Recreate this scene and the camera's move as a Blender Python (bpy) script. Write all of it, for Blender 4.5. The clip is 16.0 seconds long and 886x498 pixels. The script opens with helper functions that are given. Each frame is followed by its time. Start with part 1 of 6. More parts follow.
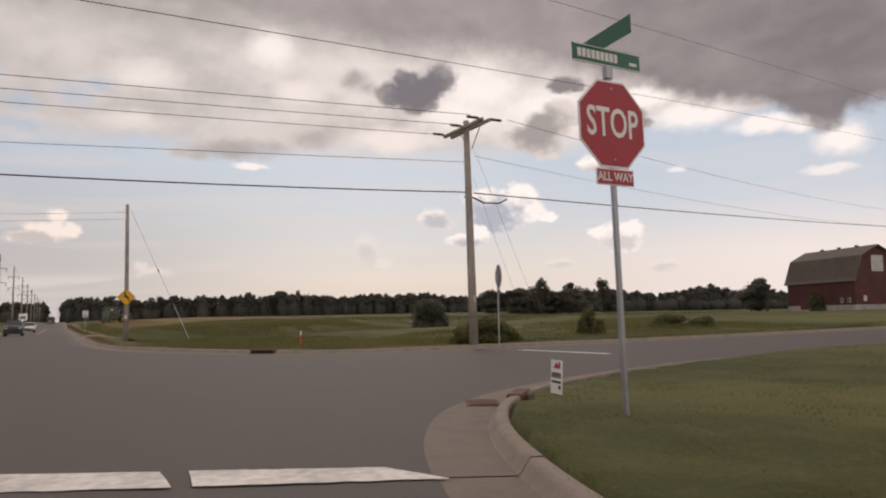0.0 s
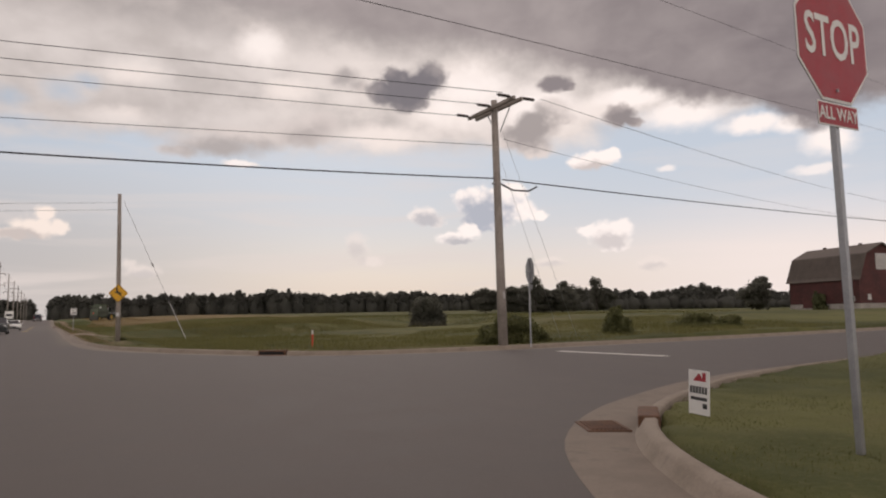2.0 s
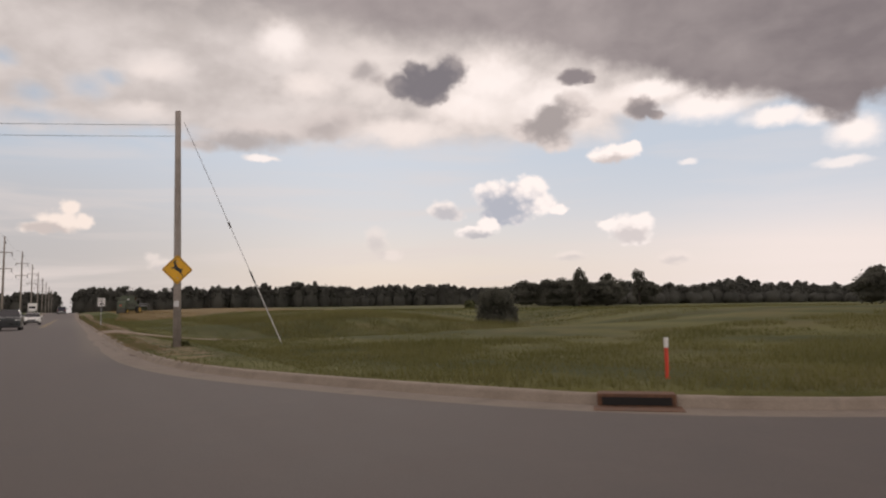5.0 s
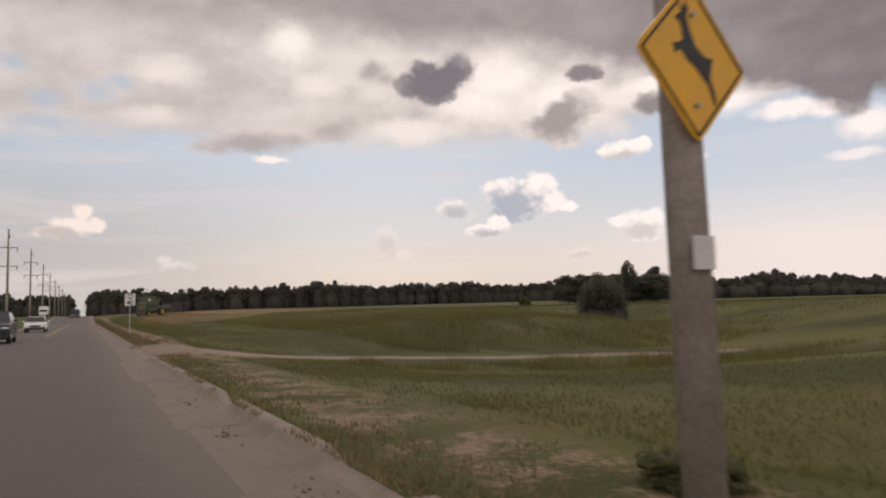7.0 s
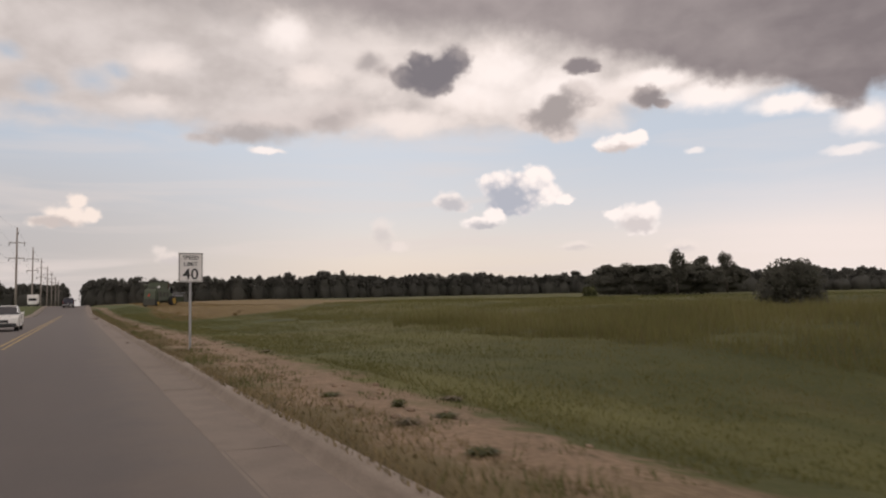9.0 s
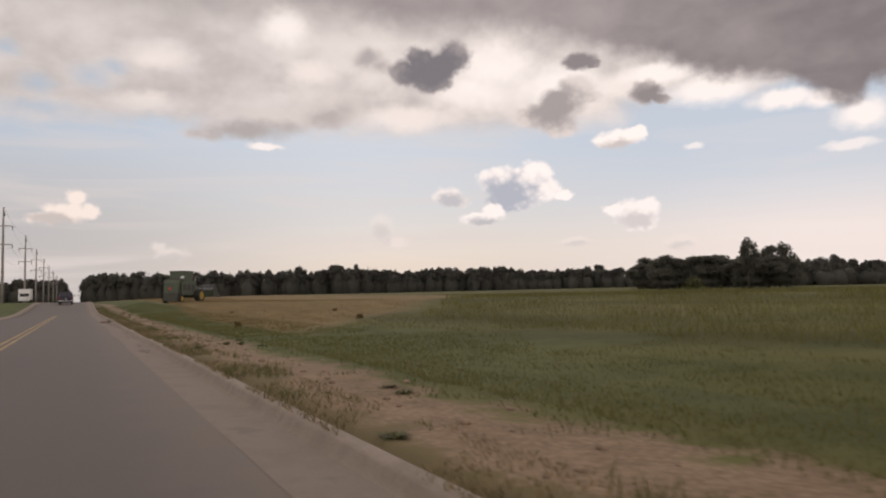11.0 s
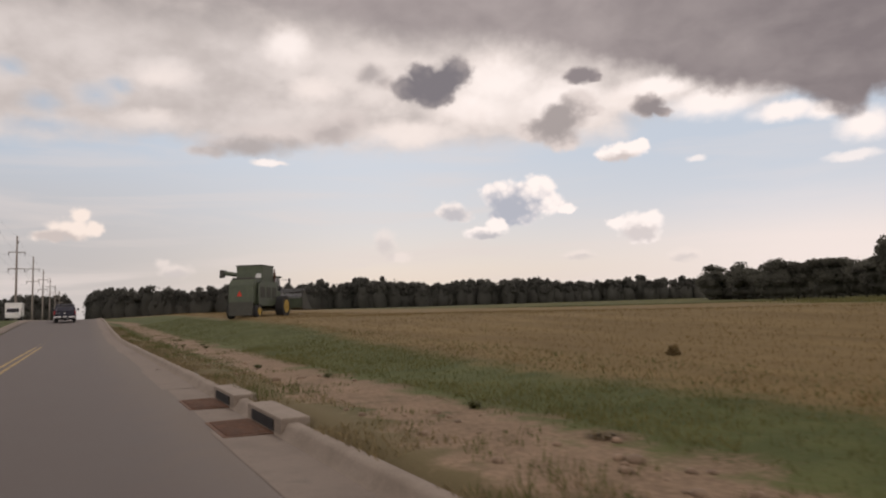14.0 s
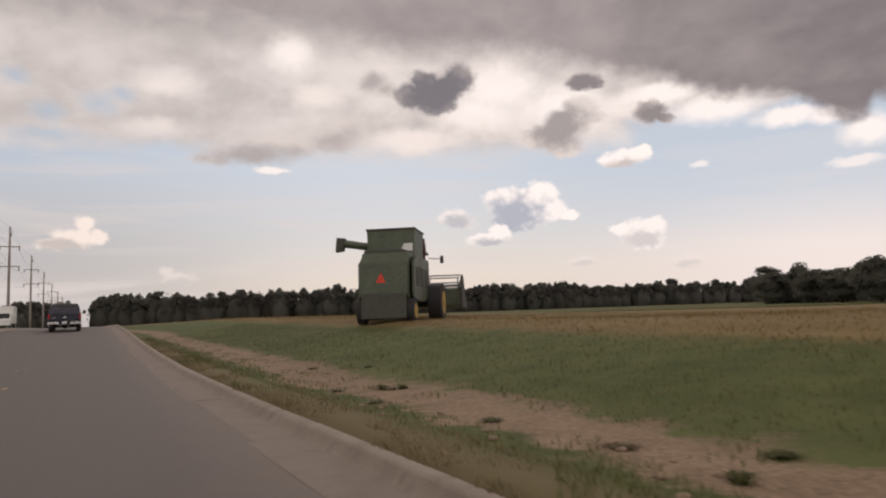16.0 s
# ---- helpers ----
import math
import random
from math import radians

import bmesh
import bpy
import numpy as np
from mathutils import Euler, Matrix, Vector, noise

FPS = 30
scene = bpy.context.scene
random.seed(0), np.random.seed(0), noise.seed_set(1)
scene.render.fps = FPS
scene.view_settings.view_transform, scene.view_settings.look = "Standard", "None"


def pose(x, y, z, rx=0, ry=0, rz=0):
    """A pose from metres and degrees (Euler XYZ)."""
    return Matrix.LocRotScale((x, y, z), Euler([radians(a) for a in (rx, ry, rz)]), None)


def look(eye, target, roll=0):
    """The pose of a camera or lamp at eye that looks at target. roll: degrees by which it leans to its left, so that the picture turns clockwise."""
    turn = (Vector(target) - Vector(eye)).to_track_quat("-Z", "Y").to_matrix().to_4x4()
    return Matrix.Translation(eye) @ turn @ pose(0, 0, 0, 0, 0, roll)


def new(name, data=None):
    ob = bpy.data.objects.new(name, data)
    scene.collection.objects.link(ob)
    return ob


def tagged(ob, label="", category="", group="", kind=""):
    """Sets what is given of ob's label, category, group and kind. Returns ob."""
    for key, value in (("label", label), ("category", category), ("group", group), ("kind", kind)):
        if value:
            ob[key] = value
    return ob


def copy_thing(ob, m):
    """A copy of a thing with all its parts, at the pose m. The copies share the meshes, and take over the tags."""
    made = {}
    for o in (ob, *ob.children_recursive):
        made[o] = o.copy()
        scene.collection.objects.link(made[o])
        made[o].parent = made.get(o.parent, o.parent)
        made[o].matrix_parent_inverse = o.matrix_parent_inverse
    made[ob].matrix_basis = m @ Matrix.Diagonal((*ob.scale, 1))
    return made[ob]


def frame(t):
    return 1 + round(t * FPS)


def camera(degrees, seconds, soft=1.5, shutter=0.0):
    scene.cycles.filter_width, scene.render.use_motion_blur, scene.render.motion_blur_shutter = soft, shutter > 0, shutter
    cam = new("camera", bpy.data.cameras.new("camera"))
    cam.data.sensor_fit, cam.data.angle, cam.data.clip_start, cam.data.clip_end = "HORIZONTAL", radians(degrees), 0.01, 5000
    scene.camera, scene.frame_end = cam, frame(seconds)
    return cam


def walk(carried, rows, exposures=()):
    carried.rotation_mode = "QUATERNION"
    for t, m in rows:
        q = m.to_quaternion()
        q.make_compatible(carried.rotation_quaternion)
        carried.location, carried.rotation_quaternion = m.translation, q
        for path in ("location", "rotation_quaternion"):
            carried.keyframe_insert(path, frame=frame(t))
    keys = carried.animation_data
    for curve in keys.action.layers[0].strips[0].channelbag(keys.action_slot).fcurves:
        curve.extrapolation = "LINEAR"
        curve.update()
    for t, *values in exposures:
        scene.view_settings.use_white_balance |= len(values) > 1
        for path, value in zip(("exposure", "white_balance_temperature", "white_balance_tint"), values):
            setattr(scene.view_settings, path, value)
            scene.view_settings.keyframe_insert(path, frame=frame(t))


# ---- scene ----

# ---- camera: a dash camera turned to the right of the driving line ----
cam = camera(65.0, 16.0, soft=2.1, shutter=0.1)
PATH = (
    # seconds, x, y, z, pitch, roll, yaw
    (0, -0.04, 0.00, 1.30, 5.52, 1.00, -28.85),
    (0.5, -0.04, 1.69, 1.30, 5.93, 0.85, -29.38),
    (1, -0.03, 2.60, 1.30, 5.11, 0.86, -29.68),
    (1.5, -0.02, 2.74, 1.30, 5.32, 0.91, -29.68),
    (2, -0.01, 2.82, 1.30, 5.37, 0.91, -29.66),
    (2.5, 0.05, 3.53, 1.30, 5.42, 1.03, -29.75),
    (3, 0.07, 5.09, 1.30, 5.41, 1.35, -29.93),
    (3.5, 0.22, 7.85, 1.30, 5.30, 1.40, -29.86),
    (4, 0.23, 10.91, 1.30, 5.29, 0.85, -29.14),
    (6.5, 0.35, 36.50, 1.30, 4.42, 1.27, -27.11),
    (7, 0.21, 41.98, 1.30, 4.80, 1.50, -27.16),
    (7.5, 0.16, 48.23, 1.30, 4.77, 1.23, -27.31),
    (8, 0.12, 55.03, 1.30, 4.60, 1.11, -27.39),
    (8.5, 0.12, 62.20, 1.30, 4.39, 1.19, -27.45),
    (9, 0.10, 69.53, 1.30, 4.16, 1.12, -27.54),
    (11.5, -0.03, 106.53, 1.30, 3.81, 1.25, -27.60),
    (12, -0.04, 113.58, 1.30, 4.52, 1.36, -27.67),
    (12.5, -0.07, 120.52, 1.30, 4.27, 1.44, -27.74),
    (13, -0.12, 127.28, 1.30, 4.52, 1.56, -27.70),
    (13.5, -0.13, 133.82, 1.30, 4.62, 1.65, -27.46),
    (14, -0.12, 140.40, 1.30, 5.02, 1.68, -27.27),
    (14.5, -0.14, 147.27, 1.30, 5.13, 1.67, -27.18),
    (15, -0.18, 154.17, 1.30, 5.49, 1.75, -27.17),
    (15.5, -0.25, 160.84, 1.30, 5.74, 1.91, -27.05),
    (16, -0.41, 167.14, 1.30, 5.59, 1.86, -27.00),
)
walk(cam, [(t, pose(x, y, z, 90 + p, r, w)) for t, x, y, z, p, r, w in PATH], ((0.0, 0.0, 6720, 16), (16.0, 0.0, 6720, 16)))

# ---- world: broken cloud over a hazy summer sky, sun behind the clouds ahead ----
SUN_AZ, SUN_EL = radians(22), radians(38)


class Net:
    """Short writing for shader nodes."""

    def __init__(self, tree):
        self.tree, self.nodes, self.links = tree, tree.nodes, tree.links

    def put(self, socket, value):
        if isinstance(value, bpy.types.NodeSocket):
            self.links.new(value, socket)
        elif socket.type == "RGBA" and not isinstance(value, (int, float)):
            socket.default_value = (*value, 1)[:4]
        else:
            socket.default_value = value

    def math(self, op, a, b=0.0, c=0.0, clamp=False):
        n = self.nodes.new("ShaderNodeMath")
        n.operation, n.use_clamp = op, clamp
        for s, v in zip(n.inputs, (a, b, c)):
            self.put(s, v)
        return n.outputs[0]

    def add(self, a, b): return self.math("ADD", a, b)
    def sub(self, a, b): return self.math("SUBTRACT", a, b)
    def mul(self, a, b): return self.math("MULTIPLY", a, b)

    def step(self, v, lo, hi, to_lo=0.0, to_hi=1.0):
        n = self.nodes.new("ShaderNodeMapRange")
        n.interpolation_type = "SMOOTHSTEP"
        for s, x in zip(n.inputs, (v, lo, hi, to_lo, to_hi)):
            self.put(s, x)
        return n.outputs[0]

    def mix(self, f, a, b):
        n = self.nodes.new("ShaderNodeMix")
        n.data_type = "RGBA"
        self.put(n.inputs[0], f), self.put(n.inputs[6], a), self.put(n.inputs[7], b)
        return n.outputs[2]

    def noise(self, vector, scale, detail=4.0, rough=0.55, warp=0.0):
        n = self.nodes.new("ShaderNodeTexNoise")
        if vector is not None:
            self.put(n.inputs["Vector"], vector)
        n.inputs["Scale"].default_value, n.inputs["Detail"].default_value = scale, detail
        n.inputs["Roughness"].default_value, n.inputs["Distortion"].default_value = rough, warp
        return n.outputs["Fac"]

    def xyz(self, vector):
        n = self.nodes.new("ShaderNodeSeparateXYZ")
        self.put(n.inputs[0], vector)
        return n.outputs

    def join(self, x, y, z):
        n = self.nodes.new("ShaderNodeCombineXYZ")
        for s, v in zip(n.inputs, (x, y, z)):
            self.put(s, v)
        return n.outputs[0]

    def ramp(self, f, stops):
        n = self.nodes.new("ShaderNodeValToRGB")
        self.put(n.inputs[0], f)
        e = n.color_ramp.elements
        while len(e) < len(stops):
            e.new(0.5)
        for k, (p, c) in zip(e, stops):
            k.position, k.color = p, (*c, 1)
        return n.outputs[0]


world = bpy.data.worlds.new("sky")
scene.world = world
world.use_nodes = True
W = Net(world.node_tree)
W.nodes.clear()
coord = W.nodes.new("ShaderNodeTexCoord").outputs["Generated"]
dx, dy, dz = W.xyz(coord)
AZ = W.mul(W.math("ARCTAN2", dx, dy), 57.2958)
EL = W.mul(W.math("ARCSINE", dz), 57.2958)
sky = W.nodes.new("ShaderNodeTexSky")
sky.sky_type, sky.sun_disc = "NISHITA", False
sky.sun_elevation, sky.sun_rotation = SUN_EL, SUN_AZ
sky.air_density, sky.dust_density = 1.0, 2.5
flat = W.join(W.mul(AZ, 0.1), W.mul(EL, 0.17), 0.0)
n_big = W.sub(W.noise(flat, 0.9, 4, 0.5, 0.5), 0.5)
n_mid = W.sub(W.noise(flat, 2.8, 4, 0.5, 0.3), 0.5)
streak = W.noise(W.join(W.mul(AZ, 0.06), W.mul(EL, 0.55), 3.0), 1.0, 4, 0.55, 0.5)


def billow(wavelength, lift):
    """Rounded bulges of that many degrees, about -0.5 to 0.5."""
    v = W.nodes.new("ShaderNodeTexVoronoi")
    v.voronoi_dimensions, v.feature = "3D", "SMOOTH_F1"
    W.put(v.inputs["Vector"], W.join(AZ, W.mul(EL, 1.1), lift))
    v.inputs["Scale"].default_value, v.inputs["Smoothness"].default_value = 1.0 / wavelength, 0.35
    return W.sub(0.5, v.outputs["Distance"])


def drift(wavelength, lift):
    """Smooth turbulence of that many degrees, about -0.5 to 0.5."""
    return W.sub(W.noise(W.join(AZ, W.mul(EL, 1.2), lift), 1.0 / wavelength, 3, 0.5), 0.5)


# outlines are bent by turbulence at three sizes
BU = W.add(AZ, W.add(W.mul(drift(3.2, 1.0), 0.9), W.mul(drift(0.9, 2.0), 0.7)))
BV = W.add(EL, W.add(W.mul(drift(3.2, 5.0), 0.7), W.mul(drift(0.9, 6.0), 0.6)))
BULGE = W.add(W.mul(billow(1.15, 0.0), 0.7), W.add(W.mul(billow(0.5, 3.0), 0.5), W.mul(billow(0.26, 8.0), 0.16)))
SOFT = W.add(W.mul(drift(1.6, 9.0), 0.9), W.mul(drift(0.6, 11.0), 0.35))

# hazy air, blue band between the haze and the deck
haze = W.ramp(W.math("MULTIPLY", EL, 1 / 30.0, clamp=True), (
    (0.0, (0.70, 0.64, 0.585)), (0.11, (0.66, 0.625, 0.59)), (0.25, (0.52, 0.57, 0.615)), (0.40, (0.43, 0.535, 0.63)), (0.55, (0.40, 0.51, 0.61)), (1.0, (0.5, 0.56, 0.60))))
dim = W.nodes.new("ShaderNodeVectorMath")
dim.operation = "SCALE"
W.links.new(sky.outputs[0], dim.inputs[0])
dim.inputs["Scale"].default_value = 0.10
COL = W.mix(0.84, dim.outputs[0], haze)
COL = W.mix(W.mul(W.step(AZ, 24, -6), W.step(EL, 15, 4, 0.0, 0.8)), COL, (0.475, 0.475, 0.475))
COL = W.mix(W.mul(W.step(streak, 0.44, 0.72), W.step(EL, 1.0, 11.0, 0.75, 0.3)), COL, (0.74, 0.685, 0.645))
COL = W.mix(W.mul(W.step(AZ, 30, 58, 0.0, 0.75), W.step(EL, 13, 4, 0.5, 1.0)), COL, W.mix(W.step(EL, 4, 10), (0.92, 0.84, 0.79), (0.66, 0.73, 0.80)))

# the broken sheet of cloud above the blue band
sheet_h = W.add(BV, W.add(W.mul(n_big, 4.0), W.mul(n_mid, 2.0)))
sheet = W.step(W.sub(sheet_h, W.step(AZ, 34.0, 52.0, 13.1, 14.6)), -0.7, 1.6)
tone = W.step(W.add(W.mul(n_big, 0.9), W.add(W.mul(n_mid, 0.55), W.mul(SOFT, 0.18))), -0.24, 0.20)
COL = W.mix(sheet, COL, W.mix(tone, (0.53, 0.495, 0.47), W.mix(W.step(AZ, 8, 24), (0.69, 0.65, 0.62), (0.80, 0.745, 0.70))))
# light grey lid over the left part, dark deck over the right part
lid = W.step(W.add(BV, W.add(W.mul(n_big, 3.0), W.mul(n_mid, 1.5))), 20.6, 23.4)
# lid thins out behind, so the brighter unseen sky there acts as fill
COL = W.mix(W.mul(lid, W.mul(W.step(AZ, -70, -25, 0.15, 0.85), W.step(AZ, 130, 85, 0.15, 1.0))), COL, W.mix(W.step(n_mid, -0.2, 0.25), (0.36, 0.335, 0.325), (0.52, 0.48, 0.455)))


def lobe(u, v, az, el, w, h):
    du = W.math("MULTIPLY_ADD", u, 1 / w, -az / w)
    dv = W.math("MULTIPLY_ADD", v, 1 / h, -el / h)
    return W.sub(1.0, W.math("SQRT", W.add(W.mul(du, du), W.mul(dv, dv))))


def cloud(lobes, heart_at, heart, rim, edge=0.35, bulge=0.35, solid=1.0):
    """One cloud: lobes and shaded heart as (azimuth, elevation, half width, half height), their colours, the width of its edge, how lumpy, how solid."""
    global COL
    inside = None
    for one in lobes:
        d = lobe(BU, BV, *one)
        inside = d if inside is None else W.math("SMOOTH_MAX", inside, d, 0.25)
    alpha = W.mul(W.step(W.add(inside, W.mul(BULGE if bulge > 0.2 else SOFT, max(bulge, 0.3))), -0.12, edge - 0.06), solid)
    core = W.step(W.add(lobe(BU, BV, *heart_at), W.add(W.mul(SOFT, 0.5), W.mul(BULGE, -1.6 * bulge))), -0.25, 0.65)
    COL = W.mix(alpha, COL, W.mix(core, rim, heart))


WHITE, CREAM = (1.0, 0.94, 0.89), (0.90, 0.83, 0.775)
# bright rents in the sheet, and blue ones
cloud(((15.0, 21.3, 2.6, 2.0), (17.0, 18.0, 2.6, 1.2)), (15, 21, 3, 2), WHITE, CREAM, 0.9, 0.1, 0.85)
cloud(((24.5, 14.6, 4.6, 1.3), (32.2, 18.6, 4.6, 2.6), (30.0, 16.3, 4.6, 1.8), (38.0, 16.4, 5.0, 2.6), (43.0, 16.2, 4.0, 1.7)), (35, 17.6, 9, 3.0), WHITE, CREAM, 0.8, 0.1, 0.9)
cloud(((4.5, 15.0, 3.4, 1.1), (5.5, 18.5, 3.4, 1.3)), (5, 17, 4, 2), CREAM, (0.80, 0.75, 0.71), 0.9, 0.1, 0.8)
for rent in ((-4.9, 17.7, 1.6, 0.9), (-2.8, 15.5, 2.0, 1.1), (0.8, 16.4, 2.0, 1.3), (2.2, 17.3, 1.5, 0.8), (-2.6, 14.0, 4.0, 0.8)):
    cloud((rent,), rent, (0.41, 0.52, 0.63), (0.56, 0.62, 0.67), 1.3, 0.1, 0.75)
# the dark deck, lit along its ragged hem
cloud(((45.5, 16.8, 3.4, 1.0), (49.2, 15.2, 3.8, 1.4), (54.2, 13.9, 3.0, 0.8), (59.4, 12.2, 2.2, 1.4), (57.0, 13.6, 2.0, 0.8)), (51, 14.6, 8, 1.6), WHITE, WHITE, 0.7, 0.1, 0.95)
deck_edge = W.ramp(W.math("MULTIPLY_ADD", AZ, 1 / 80.0, 0.25, clamp=True), (
    (0.39, (0.735, 0, 0)), (0.46, (0.715, 0, 0)), (0.554, (0.66, 0, 0)), (0.643, (0.655, 0, 0)), (0.707, (0.625, 0, 0)), (0.775, (0.577, 0, 0)), (0.83, (0.54, 0, 0)),
    (0.871, (0.496, 0, 0)), (0.93, (0.475, 0, 0)), (0.972, (0.405, 0, 0)), (0.99, (0.40, 0, 0)), (1.0, (0.44, 0, 0))))
deck_h = W.sub(W.add(BV, W.add(W.mul(n_mid, 1.2), W.mul(BULGE, -0.5))), W.mul(W.xyz(deck_edge)[0], 32.0))
deck = W.mul(W.step(deck_h, -0.4, W.step(AZ, 30, 52, 2.2, 1.1)), W.step(AZ, 120, 80))
deck_tone = W.add(W.step(AZ, 26, 60, 0.62, 0.12), W.add(W.mul(n_mid, 0.55), W.add(W.mul(n_big, 0.7), W.mul(SOFT, 0.12))))
COL = W.mix(deck, COL, W.mix(deck_tone, (0.225, 0.20, 0.205), (0.49, 0.445, 0.43)))
# flat grey bank and its lit foot
cloud(((11.4, 13.4, 4.6, 1.0), (14.0, 14.2, 4.6, 1.2), (18.1, 14.6, 3.2, 1.2), (19.5, 15.4, 2.1, 1.3), (8.8, 12.9, 2.3, 0.6)), (13.4, 13.0, 6.5, 1.3), (0.43, 0.40, 0.385), (0.70, 0.645, 0.61), 0.8, 0.1, 0.92)
cloud(((18.2, 14.5, 2.6, 1.2), (19.8, 15.3, 1.6, 1.0)), (18.8, 14.2, 2.6, 1.3), (0.44, 0.405, 0.39), (0.62, 0.57, 0.54), 0.9, 0.1, 0.8)
cloud(((13.3, 12.2, 1.6, 0.35),), (13.3, 12.2, 1, 0.3), WHITE, (0.97, 0.89, 0.82), 0.6, 0.1, 0.85)
# single dark scraps
cloud(((21.6, 19.1, 1.6, 1.0), (22.9, 18.5, 1.3, 0.7)), (21.8, 19.0, 1.6, 1.0), (0.40, 0.37, 0.36), (0.58, 0.53, 0.50), 0.9, 0.1, 0.85)
cloud(((24.9, 18.1, 1.6, 1.2), (26.8, 18.2, 2.1, 1.6), (29.0, 19.2, 1.7, 1.3), (25.9, 19.2, 1.3, 1.0), (27.0, 17.4, 1.8, 0.9), (28.0, 18.6, 1.7, 1.2)), (27.0, 18.4, 3.4, 2.2), (0.205, 0.195, 0.21), (0.37, 0.34, 0.335), 0.42, 0.3)
cloud(((39.2, 18.4, 1.5, 0.8), (40.4, 18.1, 0.7, 0.4)), (39.4, 18.3, 1.8, 1.0), (0.27, 0.245, 0.25), (0.45, 0.405, 0.39), 0.45, 0.3)
cloud(((39.0, 16.3, 1.8, 1.2), (37.8, 15.3, 2.2, 1.3), (36.4, 14.3, 2.4, 1.2), (35.0, 14.3, 1.5, 0.8), (37.5, 13.4, 1.7, 1.0), (40.1, 15.6, 1.2, 0.6)), (37.2, 15.0, 2.9, 2.2), (0.37, 0.34, 0.33), (0.74, 0.68, 0.64), 0.5, 0.3, 0.97)
cloud(((44.6, 15.5, 1.5, 0.9), (45.6, 15.0, 0.9, 0.5)), (44.8, 15.3, 1.8, 1.0), (0.29, 0.265, 0.265), (0.50, 0.45, 0.43), 0.45, 0.3)
# sunlit cumulus
cloud(((42.4, 12.2, 2.1, 0.8), (43.8, 12.4, 0.8, 0.6), (41.1, 12.1, 1.1, 0.5)), (42.0, 11.6, 2.0, 0.6), (0.62, 0.57, 0.545), WHITE, 0.4, 0.3)
cloud(((33.6, 8.9, 2.5, 1.6), (35.5, 9.5, 1.6, 1.4), (32.0, 9.4, 1.4, 1.1), (36.2, 8.4, 1.5, 1.0), (33.4, 7.6, 2.3, 0.9), (37.6, 7.9, 1.0, 0.45)), (33.0, 8.0, 3.1, 2.0), (0.45, 0.485, 0.545), WHITE, 0.34, 0.4)
cloud(((30.8, 6.2, 1.8, 0.6), (31.9, 6.9, 1.1, 0.6)), (31.0, 5.9, 1.9, 0.5), (0.52, 0.52, 0.535), WHITE, 0.4, 0.3, 0.95)
cloud(((28.2, 8.1, 1.2, 0.9), (29.2, 7.7, 0.9, 0.6)), (28.6, 7.7, 1.3, 0.8), (0.53, 0.53, 0.55), (0.92, 0.86, 0.81), 0.5, 0.3, 0.9)
cloud(((43.3, 6.2, 1.8, 1.2), (44.2, 6.8, 1.1, 0.8), (42.0, 6.6, 1.4, 0.5), (43.6, 5.2, 1.2, 0.5)), (43.3, 5.6, 1.7, 0.9), (0.66, 0.625, 0.61), WHITE, 0.45, 0.4, 0.92)
cloud(((-0.8, 6.7, 1.7, 0.9), (-0.3, 7.7, 0.8, 0.7), (-2.2, 6.1, 1.3, 0.5), (0.7, 6.8, 0.7, 0.6)), (-1.5, 6.0, 2.0, 0.6), (0.60, 0.545, 0.51), (0.95, 0.85, 0.76), 0.5, 0.4, 0.92)
cloud(((58.5, 10.1, 2.2, 0.4), (47.8, 11.2, 0.9, 0.35)), (58, 10, 1, 0.3), WHITE, WHITE, 0.7, 0.1, 0.7)
# faint far towers in the haze
for lobes in (((22.6, 5.7, 1.1, 1.3), (23.7, 4.4, 1.4, 0.5)), ((46.6, 3.8, 1.4, 0.6),), ((6.3, 3.5, 1.5, 0.6), (5.4, 4.0, 0.7, 0.5)), ((38.5, 4.2, 1.6, 0.5),)):
    x, z, w, h = lobes[0]
    cloud(lobes, (x, z - h * 0.5, w, h * 0.7), (0.62, 0.585, 0.57), (0.86, 0.79, 0.735), 0.7, 0.35, 0.6)
# fill light: unseen sky opposite the sun is brightened with added white cloud
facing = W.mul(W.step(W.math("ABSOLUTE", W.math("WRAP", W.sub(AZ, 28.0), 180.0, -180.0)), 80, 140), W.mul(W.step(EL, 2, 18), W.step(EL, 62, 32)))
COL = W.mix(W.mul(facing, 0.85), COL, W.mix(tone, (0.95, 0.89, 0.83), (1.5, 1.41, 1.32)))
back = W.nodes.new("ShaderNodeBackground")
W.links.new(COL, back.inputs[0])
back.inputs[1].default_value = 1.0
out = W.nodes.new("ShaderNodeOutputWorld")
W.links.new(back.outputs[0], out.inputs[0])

sun = new("sun", bpy.data.lights.new("sun", "SUN"))
sun.data.energy, sun.data.angle, sun.data.color = 0.85, radians(16), (1.0, 0.94, 0.86)
sun.matrix_world = look((math.sin(SUN_AZ) * 50, math.cos(SUN_AZ) * 50, math.tan(SUN_EL) * 50), (0, 0, 0))

# ---- materials ----


